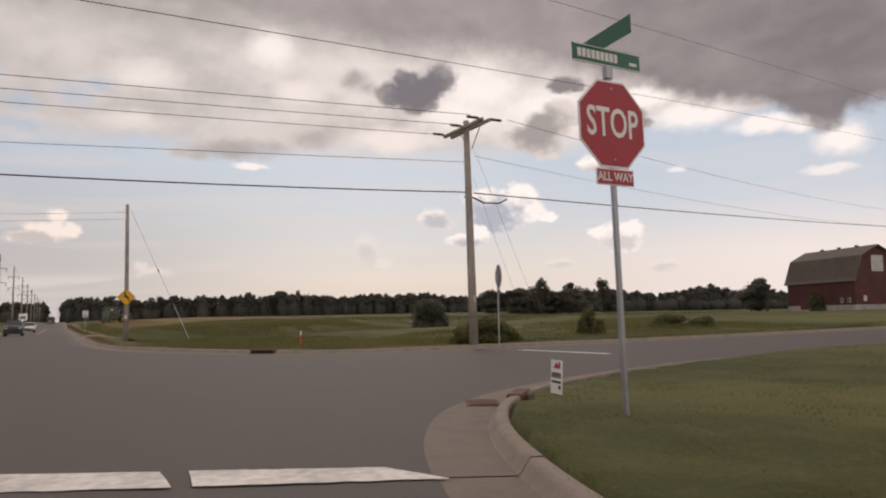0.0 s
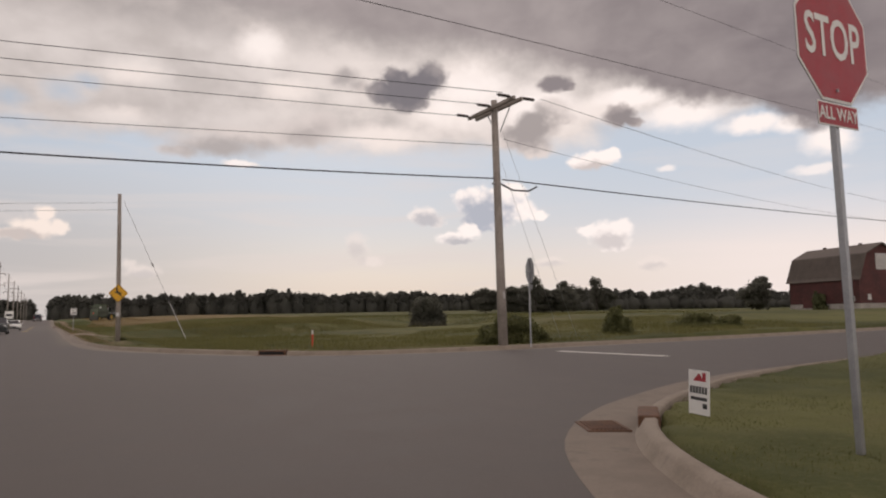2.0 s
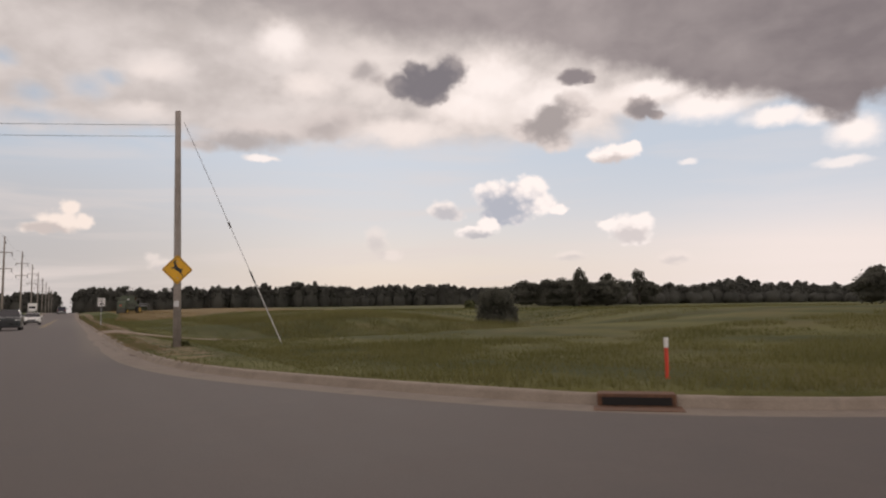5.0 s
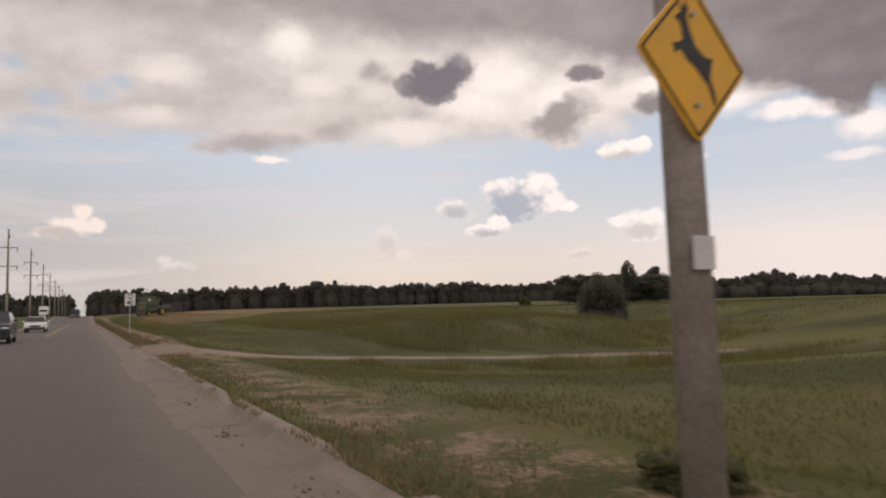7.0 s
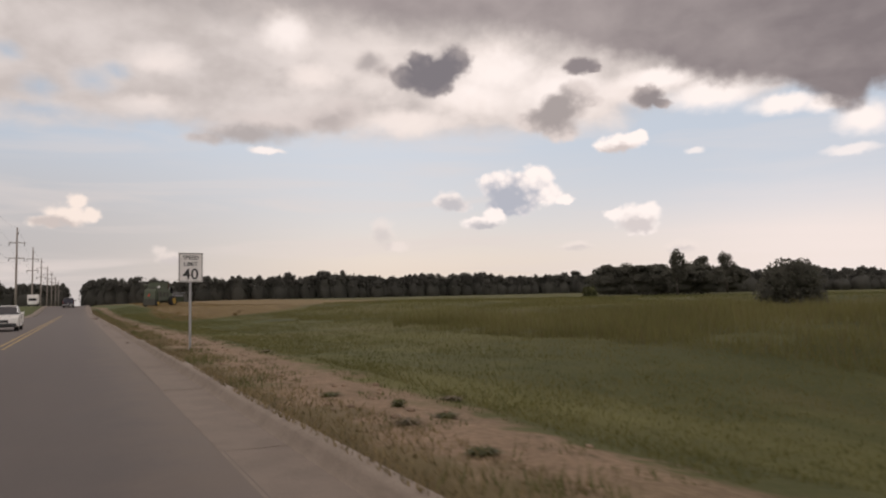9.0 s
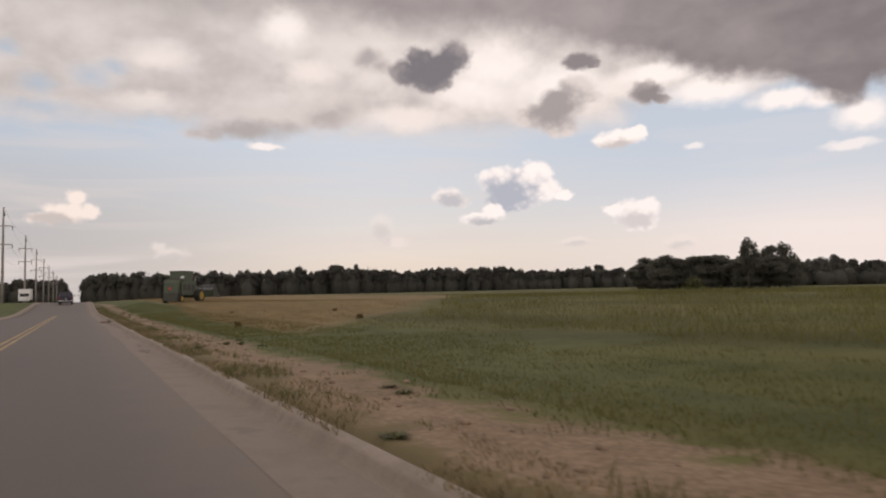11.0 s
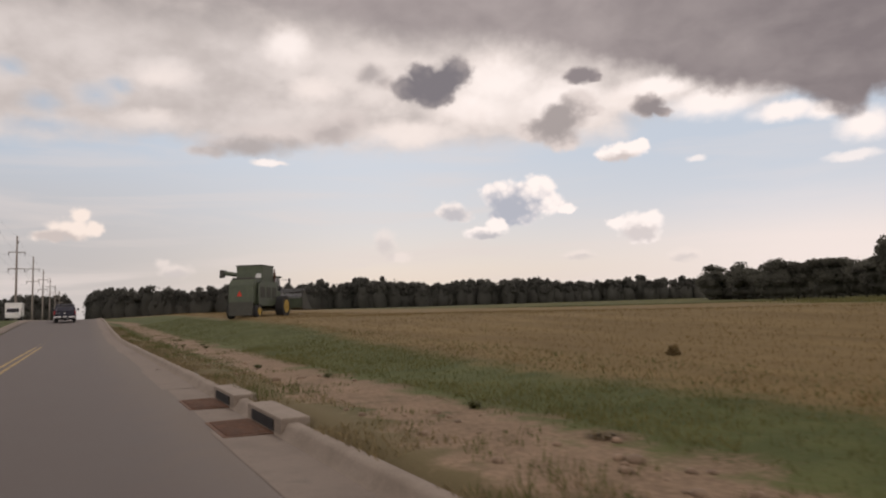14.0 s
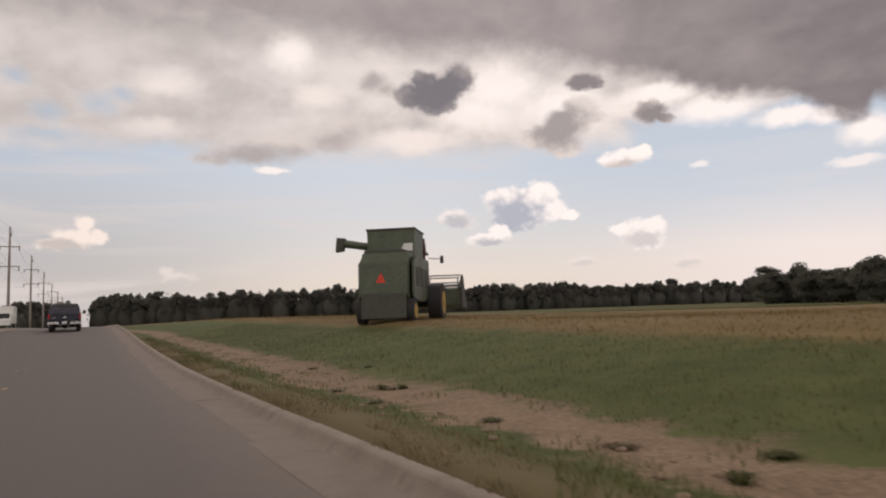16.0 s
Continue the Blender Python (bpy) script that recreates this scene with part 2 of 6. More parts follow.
def mat(name, color, rough=0.7, metal=0.0, var=0.18, grain=30.0, big=2.0, bump=0.15, spec=0.5):
    """A surface with variation at two scales, in object metres."""
    m = bpy.data.materials.new(name)
    m.use_nodes = True
    n = Net(m.node_tree)
    b = n.nodes["Principled BSDF"]
    co = n.nodes.new("ShaderNodeTexCoord").outputs["Object"]
    a, c = n.noise(co, big, 4, 0.6), n.noise(co, grain, 3, 0.6)
    f = n.add(n.mul(a, 0.6), n.mul(c, 0.4))
    lo = tuple(x * (1 - var) for x in color)
    hi = tuple(min(1, x * (1 + var)) for x in color)
    n.put(b.inputs["Base Color"], n.mix(n.step(f, 0.3, 0.7), lo, hi))
    n.put(b.inputs["Roughness"], n.step(a, 0.3, 0.7, max(0.03, rough - 0.08), min(1, rough + 0.08)))
    b.inputs["Metallic"].default_value = metal
    b.inputs["Specular IOR Level"].default_value = spec
    if bump:
        k = n.nodes.new("ShaderNodeBump")
        k.inputs["Strength"].default_value, k.inputs["Distance"].default_value = bump, 0.01
        n.put(k.inputs["Height"], c)
        n.links.new(k.outputs[0], b.inputs["Normal"])
    return m


def leafy(name, lo, hi, rough=0.65, big=0.25, thin=0.4, single=0.55):
    """Leaves and blades: colour varies piece by piece and in large drifts; light comes through a little."""
    m = bpy.data.materials.new(name)
    m.use_nodes = True
    n = Net(m.node_tree)
    b = n.nodes["Principled BSDF"]
    geo = n.nodes.new("ShaderNodeNewGeometry")
    drift = n.noise(geo.outputs["Position"], big, 3, 0.6)
    f = n.add(n.mul(geo.outputs["Random Per Island"], single), n.mul(drift, 1.15 - single))
    n.put(b.inputs["Base Color"], n.mix(n.step(f, 0.2, 0.85), lo, hi))
    b.inputs["Roughness"].default_value = rough
    b.inputs["Specular IOR Level"].default_value = 0.25
    glow = n.nodes.new("ShaderNodeBsdfTranslucent")
    n.put(glow.inputs["Color"], n.mix(n.step(f, 0.2, 0.85), lo, hi))
    both = n.nodes.new("ShaderNodeMixShader")
    both.inputs[0].default_value = thin
    n.links.new(b.outputs[0], both.inputs[1])
    n.links.new(glow.outputs[0], both.inputs[2])
    n.links.new(both.outputs[0], n.nodes["Material Output"].inputs["Surface"])
    return m


def ground_material():
    """Rough grass, a strip of bare sandy soil behind the kerb, a stubble field and far green crops."""
    m = bpy.data.materials.new("ground_soil_and_grass")
    m.use_nodes = True
    n = Net(m.node_tree)
    b = n.nodes["Principled BSDF"]
    co = n.nodes.new("ShaderNodeTexCoord").outputs["Object"]
    x, y, z = n.xyz(co)
    fine, mid, wide = n.noise(co, 14, 5, 0.65), n.noise(co, 1.3, 5, 0.65), n.noise(co, 0.12, 4, 0.6)
    wob = n.add(n.mul(n.sub(mid, 0.5), 2.6), n.mul(n.sub(wide, 0.5), 2.0))
    grass = n.mix(n.step(n.add(n.mul(mid, 0.6), n.mul(wide, 0.5)), 0.35, 0.75), (0.046, 0.062, 0.018), (0.098, 0.112, 0.038))
    lush = n.mul(n.step(y, 95, 120), n.step(x, 12, 8))
    olive = n.mix(n.step(n.add(n.mul(mid, 0.6), n.mul(wide, 0.5)), 0.35, 0.75), (0.054, 0.060, 0.018), (0.110, 0.109, 0.038))
    bands = n.noise(n.join(n.mul(n.add(x, n.mul(y, 0.35)), 0.09), n.mul(y, 0.03), 0.0), 1.6, 4, 0.6)
    olive = n.mix(n.mul(n.step(bands, 0.45, 0.66), 0.8), olive, (0.132, 0.128, 0.042))
    olive = n.mix(n.mul(n.step(bands, 0.52, 0.36), 0.75), olive, (0.042, 0.050, 0.016))
    olive = n.mix(n.mul(n.step(wide, 0.52, 0.68), 0.55), olive, (0.125, 0.103, 0.046))
    grass = n.mix(lush, olive, grass)
    kerbside = n.mul(n.mul(n.step(n.add(x, n.mul(wob, 0.3)), 3.1, 2.4), n.step(x, 0.0, 1.0)), n.step(y, 62, 72))
    grass = n.mix(n.mul(kerbside, 0.8), grass, (0.155, 0.118, 0.066))
    grass = n.mix(n.mul(n.step(fine, 0.45, 0.8), 0.5), grass, (0.15, 0.13, 0.063))
    shift = n.step(y, 130, 195, 0.0, 0.95)
    lane = n.mul(n.step(n.sub(n.add(x, n.mul(wob, 0.8)), shift), 2.35, 2.8), n.step(n.sub(n.add(x, wob), shift), 4.3, 3.7))
    along = n.add(n.mul(n.step(y, 36, 41), n.step(y, 68, 64)), n.step(y, 70, 74))
    patch = n.step(n.sub(n.add(n.mul(mid, 0.7), n.mul(fine, 0.3)), n.step(y, 72, 66, 0.0, 0.15)), 0.30, 0.44)
    soil = n.mix(n.step(n.add(n.mul(fine, 0.6), n.mul(mid, 0.4)), 0.35, 0.68), (0.162, 0.112, 0.072), (0.285, 0.205, 0.138))
    col = n.mix(n.mul(n.mul(lane, along), patch), grass, soil)
    mouth = n.mul(n.step(n.add(x, n.mul(wob, 0.4)), 7.0, 5.2), n.mul(n.step(n.math("ABSOLUTE", n.sub(n.add(y, n.mul(wob, 0.5)), 67.4)), 5.4, 4.2), n.step(x, 1.8, 2.2)))
    col = n.mix(mouth, col, soil)
    field = n.mul(n.step(n.sub(n.add(x, n.mul(wob, 0.7)), n.step(y, 140, 190, 6.3, 9.5)), -0.5, 0.8),
                  n.step(n.sub(n.add(y, n.mul(wob, 3.0)), n.math("MULTIPLY_ADD", n.math("MINIMUM", x, 45.0), 1.4, 113.0)), -3, 4))
    field = n.mul(field, n.step(n.add(x, n.mul(wob, 4.0)), n.step(y, 120, 210, 46, 110), n.step(y, 120, 210, 40, 100)))
    rows = n.noise(n.join(n.mul(x, 0.5), n.mul(y, 0.06), 0.0), 2.0, 4, 0.6)
    stubble = n.mix(n.step(n.add(n.mul(rows, 0.6), n.mul(fine, 0.4)), 0.3, 0.7), (0.130, 0.092, 0.040), (0.215, 0.154, 0.070))
    col = n.mix(field, col, stubble)
    n.put(b.inputs["Base Color"], col)
    b.inputs["Roughness"].default_value = 0.95
    b.inputs["Specular IOR Level"].default_value = 0.15
    k = n.nodes.new("ShaderNodeBump")
    k.inputs["Strength"].default_value, k.inputs["Distance"].default_value = 0.35, 0.03
    n.put(k.inputs["Height"], n.add(fine, n.mul(mid, 1.5)))
    n.links.new(k.outputs[0], b.inputs["Normal"])
    return m


def asphalt_material():
    """Worn grey asphalt: fine aggregate, tyre-polished lanes, oil drips, sealed cracks."""
    m = bpy.data.materials.new("worn_asphalt")
    m.use_nodes = True
    n = Net(m.node_tree)
    b = n.nodes["Principled BSDF"]
    co = n.nodes.new("ShaderNodeTexCoord").outputs["Object"]
    x, y, z = n.xyz(co)
    grain, mid = n.noise(co, 90, 3, 0.7), n.noise(co, 1.1, 5, 0.6)
    long = n.noise(n.join(n.mul(x, 1.4), n.mul(y, 0.05), 0.0), 1.0, 4, 0.55)
    f = n.add(n.mul(grain, 0.5), n.add(n.mul(mid, 0.42), n.mul(long, 0.08)))
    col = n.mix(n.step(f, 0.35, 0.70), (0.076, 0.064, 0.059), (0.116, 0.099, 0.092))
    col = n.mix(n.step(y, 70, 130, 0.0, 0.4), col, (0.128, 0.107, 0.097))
    dust = n.mul(n.mul(n.step(n.add(x, n.mul(n.sub(mid, 0.5), 1.4)), 0.15, 1.35), n.step(x, 1.5, 1.3)), n.step(y, 38, 50))
    col = n.mix(n.mul(dust, 0.75), col, (0.150, 0.121, 0.098))
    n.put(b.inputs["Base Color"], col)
    n.put(b.inputs["Roughness"], n.step(mid, 0.3, 0.7, 0.78, 0.88))
    b.inputs["Specular IOR Level"].default_value = 0.35
    k = n.nodes.new("ShaderNodeBump")
    k.inputs["Strength"].default_value, k.inputs["Distance"].default_value = 0.35, 0.006
    n.put(k.inputs["Height"], grain)
    n.links.new(k.outputs[0], b.inputs["Normal"])
    return m


def concrete_material(name, lo, hi, stain):
    m = bpy.data.materials.new(name)
    m.use_nodes = True
    n = Net(m.node_tree)
    b = n.nodes["Principled BSDF"]
    co = n.nodes.new("ShaderNodeTexCoord").outputs["Object"]
    fine, mid = n.noise(co, 45, 4, 0.7), n.noise(co, 1.6, 6, 0.65)
    col = n.mix(n.step(n.add(n.mul(fine, 0.4), n.mul(mid, 0.6)), 0.3, 0.7), lo, hi)
    col = n.mix(n.mul(n.step(mid, 0.56, 0.70), 0.6), col, stain)
    n.put(b.inputs["Base Color"], col)
    b.inputs["Roughness"].default_value = 0.9
    k = n.nodes.new("ShaderNodeBump")
    k.inputs["Strength"].default_value, k.inputs["Distance"].default_value = 0.4, 0.006
    n.put(k.inputs["Height"], fine)
    n.links.new(k.outputs[0], b.inputs["Normal"])
    return m


GROUND, ASPHALT = ground_material(), asphalt_material()
CONCRETE = concrete_material("stained_concrete", (0.175, 0.138, 0.106), (0.285, 0.235, 0.19), (0.13, 0.10, 0.08))
GUTTER = concrete_material("silted_gutter_concrete", (0.140, 0.110, 0.087), (0.212, 0.170, 0.136), (0.10, 0.08, 0.064))
PAINT_WHITE = mat("road_paint_white", (0.62, 0.58, 0.54), 0.8, var=0.35, grain=9, big=1.5)
PAINT_YELLOW = mat("road_paint_yellow", (0.30, 0.21, 0.08), 0.8, var=0.4, grain=9, big=0.8)
WOOD = mat("weathered_pole_wood", (0.30, 0.262, 0.235), 0.9, var=0.3, grain=22, big=1.2, bump=0.5)
STEEL = mat("galvanised_steel", (0.36, 0.36, 0.37), 0.45, 0.85, var=0.15, grain=40, big=4)
DULL = mat("dull_sign_aluminium", (0.33, 0.33, 0.34), 0.5, 0.6, var=0.12)
WIRE = mat("black_cable", (0.02, 0.02, 0.022), 0.6, var=0.2, bump=0)
CERAMIC = mat("dark_insulator", (0.05, 0.035, 0.03), 0.3, var=0.2, bump=0)
SIGN_RED = mat("sign_red_sheeting", (0.34, 0.018, 0.03), 0.45, var=0.10, grain=20, big=3, bump=0.02)
SIGN_WHITE = mat("sign_white_sheeting", (0.72, 0.70, 0.68), 0.5, var=0.06, grain=20, big=3, bump=0.02)
SIGN_GREEN = mat("sign_green_sheeting", (0.02, 0.12, 0.065), 0.45, var=0.12, bump=0.02)
SIGN_YELLOW = mat("sign_yellow_sheeting", (0.72, 0.37, 0.015), 0.5, var=0.10, grain=15, big=3, bump=0.02)
SIGN_BLACK = mat("sign_black_ink", (0.02, 0.02, 0.02), 0.6, var=0.2, bump=0)
PAPER = mat("faded_notice", (0.55, 0.54, 0.54), 0.8, var=0.15)
RUST = mat("rusted_iron", (0.12, 0.06, 0.035), 0.85, 0.3, var=0.4, grain=25, big=5)
# near-black plate colour that stands for the shade inside inlet mouths
MOUTH_SHADE = mat("inlet_mouth_shade", (0.012, 0.010, 0.010), 0.95, var=0.2)
TRUCK_PAINT = mat("dark_blue_grey_paint", (0.028, 0.028, 0.042), 0.28, 0.35, var=0.12, grain=3, big=1, bump=0.0)
CHROME = mat("dull_chrome", (0.55, 0.54, 0.54), 0.25, 1.0, var=0.08, bump=0)
TINT = mat("tinted_glass", (0.012, 0.012, 0.014), 0.08, 0.0, var=0.2, bump=0, spec=0.8)
RUBBER = mat("tyre_rubber", (0.025, 0.024, 0.024), 0.85, var=0.25)
LIGHT_RED = mat("red_lamp_plastic", (0.35, 0.015, 0.02), 0.25, var=0.1, bump=0)
PLASTIC = mat("black_plastic", (0.022, 0.022, 0.024), 0.6, var=0.2)
CAR_WHITE = mat("white_car_paint", (0.70, 0.69, 0.66), 0.3, var=0.06, bump=0)
CAR_DARK = mat("dark_green_car_paint", (0.03, 0.035, 0.035), 0.3, 0.3, var=0.1, bump=0)
LAMP_CLEAR = mat("clear_headlamp", (0.7, 0.7, 0.68), 0.15, var=0.05, bump=0)
GREEN_PAINT = mat("farm_green_paint", (0.072, 0.088, 0.056), 0.5, var=0.3, grain=8, big=1.2, bump=0.05)
GREEN_DARK = mat("dusty_dark_green_panel", (0.055, 0.054, 0.043), 0.7, var=0.3, grain=10, big=1.5)
YELLOW_RIM = mat("yellow_wheel_rim", (0.42, 0.27, 0.03), 0.5, var=0.25)
ORANGE = mat("reflective_orange_red", (0.62, 0.05, 0.025), 0.5, var=0.1, bump=0)
BARN_RED = mat("weathered_barn_red", (0.088, 0.032, 0.030), 0.9, var=0.35, grain=3, big=0.5)
SHINGLE = mat("brown_grey_shingle", (0.115, 0.092, 0.080), 0.9, var=0.25, grain=6, big=0.6)
BARN_WHITE = mat("flaking_white_board", (0.50, 0.48, 0.46), 0.85, var=0.2, grain=8, big=1.5)
STONE = mat("pale_foundation_stone", (0.34, 0.31, 0.28), 0.95, var=0.3, grain=6, big=1.2)
BARK = mat("dark_bark", (0.06, 0.05, 0.042), 0.95, var=0.3)
# next two: aerial haze is put into the base colour, paler and greyer
LEAF_FAR_HAZED = leafy("far_wood_leaves_hazed", (0.112, 0.113, 0.100), (0.158, 0.157, 0.137), big=0.05, thin=0.6, single=0.35)
LEAF_NEAR_HAZED = leafy("grove_leaves_hazed", (0.100, 0.100, 0.083), (0.150, 0.149, 0.120), big=0.12, thin=0.6, single=0.35)
LEAF_BUSH = leafy("bush_leaves", (0.058, 0.066, 0.028), (0.125, 0.130, 0.058), big=0.6, single=0.4)
LEAF_LOW = leafy("low_bush_leaves", (0.105, 0.114, 0.045), (0.180, 0.178, 0.080), big=0.8, thin=0.55, single=0.4)
BLADE = leafy("verge_grass_blades", (0.072, 0.083, 0.027), (0.145, 0.142, 0.057), big=0.35, thin=0.5, single=0.35)
BLADE_TALL = leafy("tall_meadow_grass", (0.100, 0.102, 0.034), (0.182, 0.168, 0.066), big=0.15, thin=0.55, single=0.2)
STRAW = leafy("straw_stubble", (0.135, 0.095, 0.038), (0.225, 0.160, 0.070), big=0.15, thin=0.5, single=0.3)
SEED = leafy("brown_seed_heads", (0.10, 0.082, 0.040), (0.19, 0.150, 0.075), big=0.2, thin=0.5, single=0.3)
DRY = leafy("dry_kerb_grass", (0.10, 0.085, 0.040), (0.26, 0.20, 0.107), big=0.3)
CROP = leafy("green_crop", (0.066, 0.078, 0.026), (0.118, 0.124, 0.046), big=0.08, thin=0.5, single=0.25)

# ---- mesh tools ----


def part(name, bm, material, parent=None, label="", smooth=False):
    """Links a bmesh as one mesh object, under a thing or a part where one is given."""
    me = bpy.data.meshes.new(name)
    bm.to_mesh(me)
    bm.free()
    me.materials.append(material)
    if smooth:
        me.polygons.foreach_set("use_smooth", [True] * len(me.polygons))
    ob = new(name, me)
    ob.parent = parent
    if label:
        ob["label"] = label
    return ob


def empty(name, m, label, category, group="", kind=""):
    ob = new(name)
    ob.empty_display_size = 0.2
    ob.matrix_world = m
    return tagged(ob, label, category, group, kind)


def box(x0, x1, y0, y1, z0, z1, bevel=0.0, bm=None):
    bm = bm or bmesh.new()
    made = bmesh.ops.create_cube(bm, size=1.0, matrix=Matrix.Translation(((x0 + x1) / 2, (y0 + y1) / 2, (z0 + z1) / 2)) @ Matrix.Diagonal((x1 - x0, y1 - y0, z1 - z0, 1)))
    if bevel:
        edges = list({e for v in made["verts"] for e in v.link_edges})
        bmesh.ops.bevel(bm, geom=edges, offset=bevel, segments=2, affect="EDGES", profile=0.6)
    return bm


def tube(points, radius, sides=6, bm=None, radius_end=None):
    """A round bar along points, tapering from radius to radius_end."""
    bm = bm or bmesh.new()
    pts = [Vector(p) for p in points]
    rings = []
    for i, p in enumerate(pts):
        d = (pts[min(i + 1, len(pts) - 1)] - pts[max(i - 1, 0)]).normalized()
        u = d.cross(Vector((0, 0, 1)) if abs(d.z) < 0.95 else Vector((1, 0, 0))).normalized()
        v = d.cross(u)
        r = radius if radius_end is None else radius + (radius_end - radius) * i / (len(pts) - 1)
        rings.append([bm.verts.new(p + u * r * math.cos(a) + v * r * math.sin(a)) for a in (2 * math.pi * k / sides for k in range(sides))])
    for a, b in zip(rings, rings[1:]):
        for k in range(sides):
            bm.faces.new((a[k], a[(k + 1) % sides], b[(k + 1) % sides], b[k]))
    bm.faces.new(rings[0])
    bm.faces.new(list(reversed(rings[-1])))
    bmesh.ops.recalc_face_normals(bm, faces=bm.faces)
    return bm


def prism(outline, depth, axis="y", start=0.0, bevel=0.0, bm=None):
    """An outline of 2D points pushed through depth along an axis: 'y' takes (x, z), 'x' takes (y, z), 'z' takes (x, y)."""
    bm = bm or bmesh.new()
    place = {"y": lambda a, b, d: (a, d, b), "x": lambda a, b, d: (d, a, b), "z": lambda a, b, d: (a, b, d)}[axis]
    lo = [bm.verts.new(place(a, b, start)) for a, b in outline]
    hi = [bm.verts.new(place(a, b, start + depth)) for a, b in outline]
    faces = [bm.faces.new(lo), bm.faces.new(list(reversed(hi)))]
    n = len(lo)
    for k in range(n):
        faces.append(bm.faces.new((lo[k], hi[k], hi[(k + 1) % n], lo[(k + 1) % n])))
    bmesh.ops.recalc_face_normals(bm, faces=faces)
    if bevel:
        bmesh.ops.bevel(bm, geom=list({e for f in faces for e in f.edges}), offset=bevel, segments=2, affect="EDGES", profile=0.6)
    return bm


def disc(radius, depth, axis="x", at=(0, 0, 0), sides=20, bevel=0.0, bm=None):
    ring = [(radius * math.cos(2 * math.pi * k / sides), radius * math.sin(2 * math.pi * k / sides)) for k in range(sides)]
    bm2 = prism(ring, depth, axis, -depth / 2, bevel)
    bmesh.ops.translate(bm2, vec=at, verts=bm2.verts)
    return bm2


def words(text, size, material, parent, m, name="lettering", label="", squeeze=1.0):
    """Raised flat letters in the built-in font, as a mesh; they stand in the local x-z plane, facing -y."""
    cu = bpy.data.curves.new(name, "FONT")
    cu.body, cu.size, cu.align_x, cu.align_y, cu.extrude, cu.resolution_u = text, size, "CENTER", "CENTER", 0.002, 3
    cu.offset = size * 0.012
    tmp = new(name, cu)
    me = bpy.data.meshes.new_from_object(tmp.evaluated_get(bpy.context.evaluated_depsgraph_get()))
    bpy.data.objects.remove(tmp)
    me.transform(m @ pose(0, 0, 0, 90) @ Matrix.Diagonal((squeeze, 1, 1, 1)))
    me.materials.clear()
    me.materials.append(material)
    ob = new(name, me)
    ob.parent = parent
    if label:
        ob["label"] = label
    return ob


def mesh_from(name, verts, faces, material):
    me = bpy.data.meshes.new(name)
    verts, faces = np.asarray(verts, np.float32), np.asarray(faces, np.int32)
    me.vertices.add(len(verts))
    me.vertices.foreach_set("co", verts.ravel())
    k = faces.shape[1]
    me.loops.add(faces.size)
    me.loops.foreach_set("vertex_index", faces.ravel())
    me.polygons.add(len(faces))
    me.polygons.foreach_set("loop_start", np.arange(0, faces.size, k, dtype=np.int32))
    me.update(calc_edges=True)
    me.materials.append(material)
    return me


# ---- the lie of the land ----
KERB_NEAR = ((1.95, -70), (1.97, -2), (2.25, 1.0), (2.75, 3.1), (3.35, 4.8), (4.1, 6.4), (5.2, 8.0), (6.7, 9.3), (8.5, 10.3), (10.6, 11.2), (14.7, 12.2), (23.5, 13.2), (60, 16), (140, 22))
KERB_FAR = ((140, 34), (50, 26.5), (30, 24.7), (20, 24.1), (13.5, 24.0), (9.4, 24.9), (6.7, 27.0), (4.6, 30.8), (3.0, 35.0), (2.30, 39.0), (2.08, 43.5), (1.99, 48), (1.93, 55), (1.87, 63.8))
ROAD_LEFT = -6.2


def sstep(v, a, b):
    t = np.clip((v - a) / (b - a), 0, 1)
    return t * t * (3 - 2 * t)


def road_z(y):
    """The road climbs a little towards its far crest."""
    y = np.asarray(y, float)
    return 1.45 * sstep(y, 180, 240)


def land(x, y):
    """Height of the soil: flush with the kerb, close to eye level in the fields, with a hollow round the drive."""
    x, y = np.asarray(x, float), np.asarray(y, float)
    d = np.maximum(x - 2.0, 0)
    reach = 42 - 32 * sstep(y, 110, 175)
    field = 0.13 + (0.92 + 0.08 * sstep(y, 140, 190)) * sstep(d, 1.5, reach)
    corner = 0.13 + 0.70 * sstep(d, 12, 90)
    h = corner + (field - corner) * sstep(y, 27, 46)
    h = h + 1.0 * sstep(d, 110, 420) + 2.6 * sstep(y, 240, 560) * sstep(d, 0, 90)
    h = h - 0.12 * np.exp(-((d - 5.5) / 2.5) ** 2) * sstep(y, 60, 75) * (1 - sstep(y, 100, 140))
    h = h + (0.05 * np.sin(x * 0.31 + y * 0.17) + 0.12 * np.sin(x * 0.11 - y * 0.19 + 1.0) * np.sin(y * 0.07 + x * 0.09)) * sstep(d, 4, 20) * (1 - 0.7 * sstep(y, 130, 170)) + road_z(y) * 0.5 * (1 - sstep(d, 5, 60))
    basin = (1 - np.exp(-np.maximum(d - 0.9, 0) / 13)) * sstep(d, 0.4, 2.5) * sstep(y, 46, 62) * (1 - sstep(y - 0.05 * np.minimum(x, 60), 71.5, 81)) * (1 - sstep(x, 26, 50))
    h = h - 2.0 * basin
    along, across = (x - 54) * 0.49 + (y - 103) * 0.87, (x - 54) * 0.87 - (y - 103) * 0.49
    h = h - 2.6 * np.exp(-(along / 34) ** 2 - (across / 11) ** 2)
    left = np.maximum(ROAD_LEFT - 0.6 - x, 0)
    h = np.where(x < 0, 0.13 + 0.5 * sstep(left, 2, 60) + 2.0 * sstep(left, 80, 500) + road_z(y) * (1 - sstep(left, 5, 80)), h)
    return h


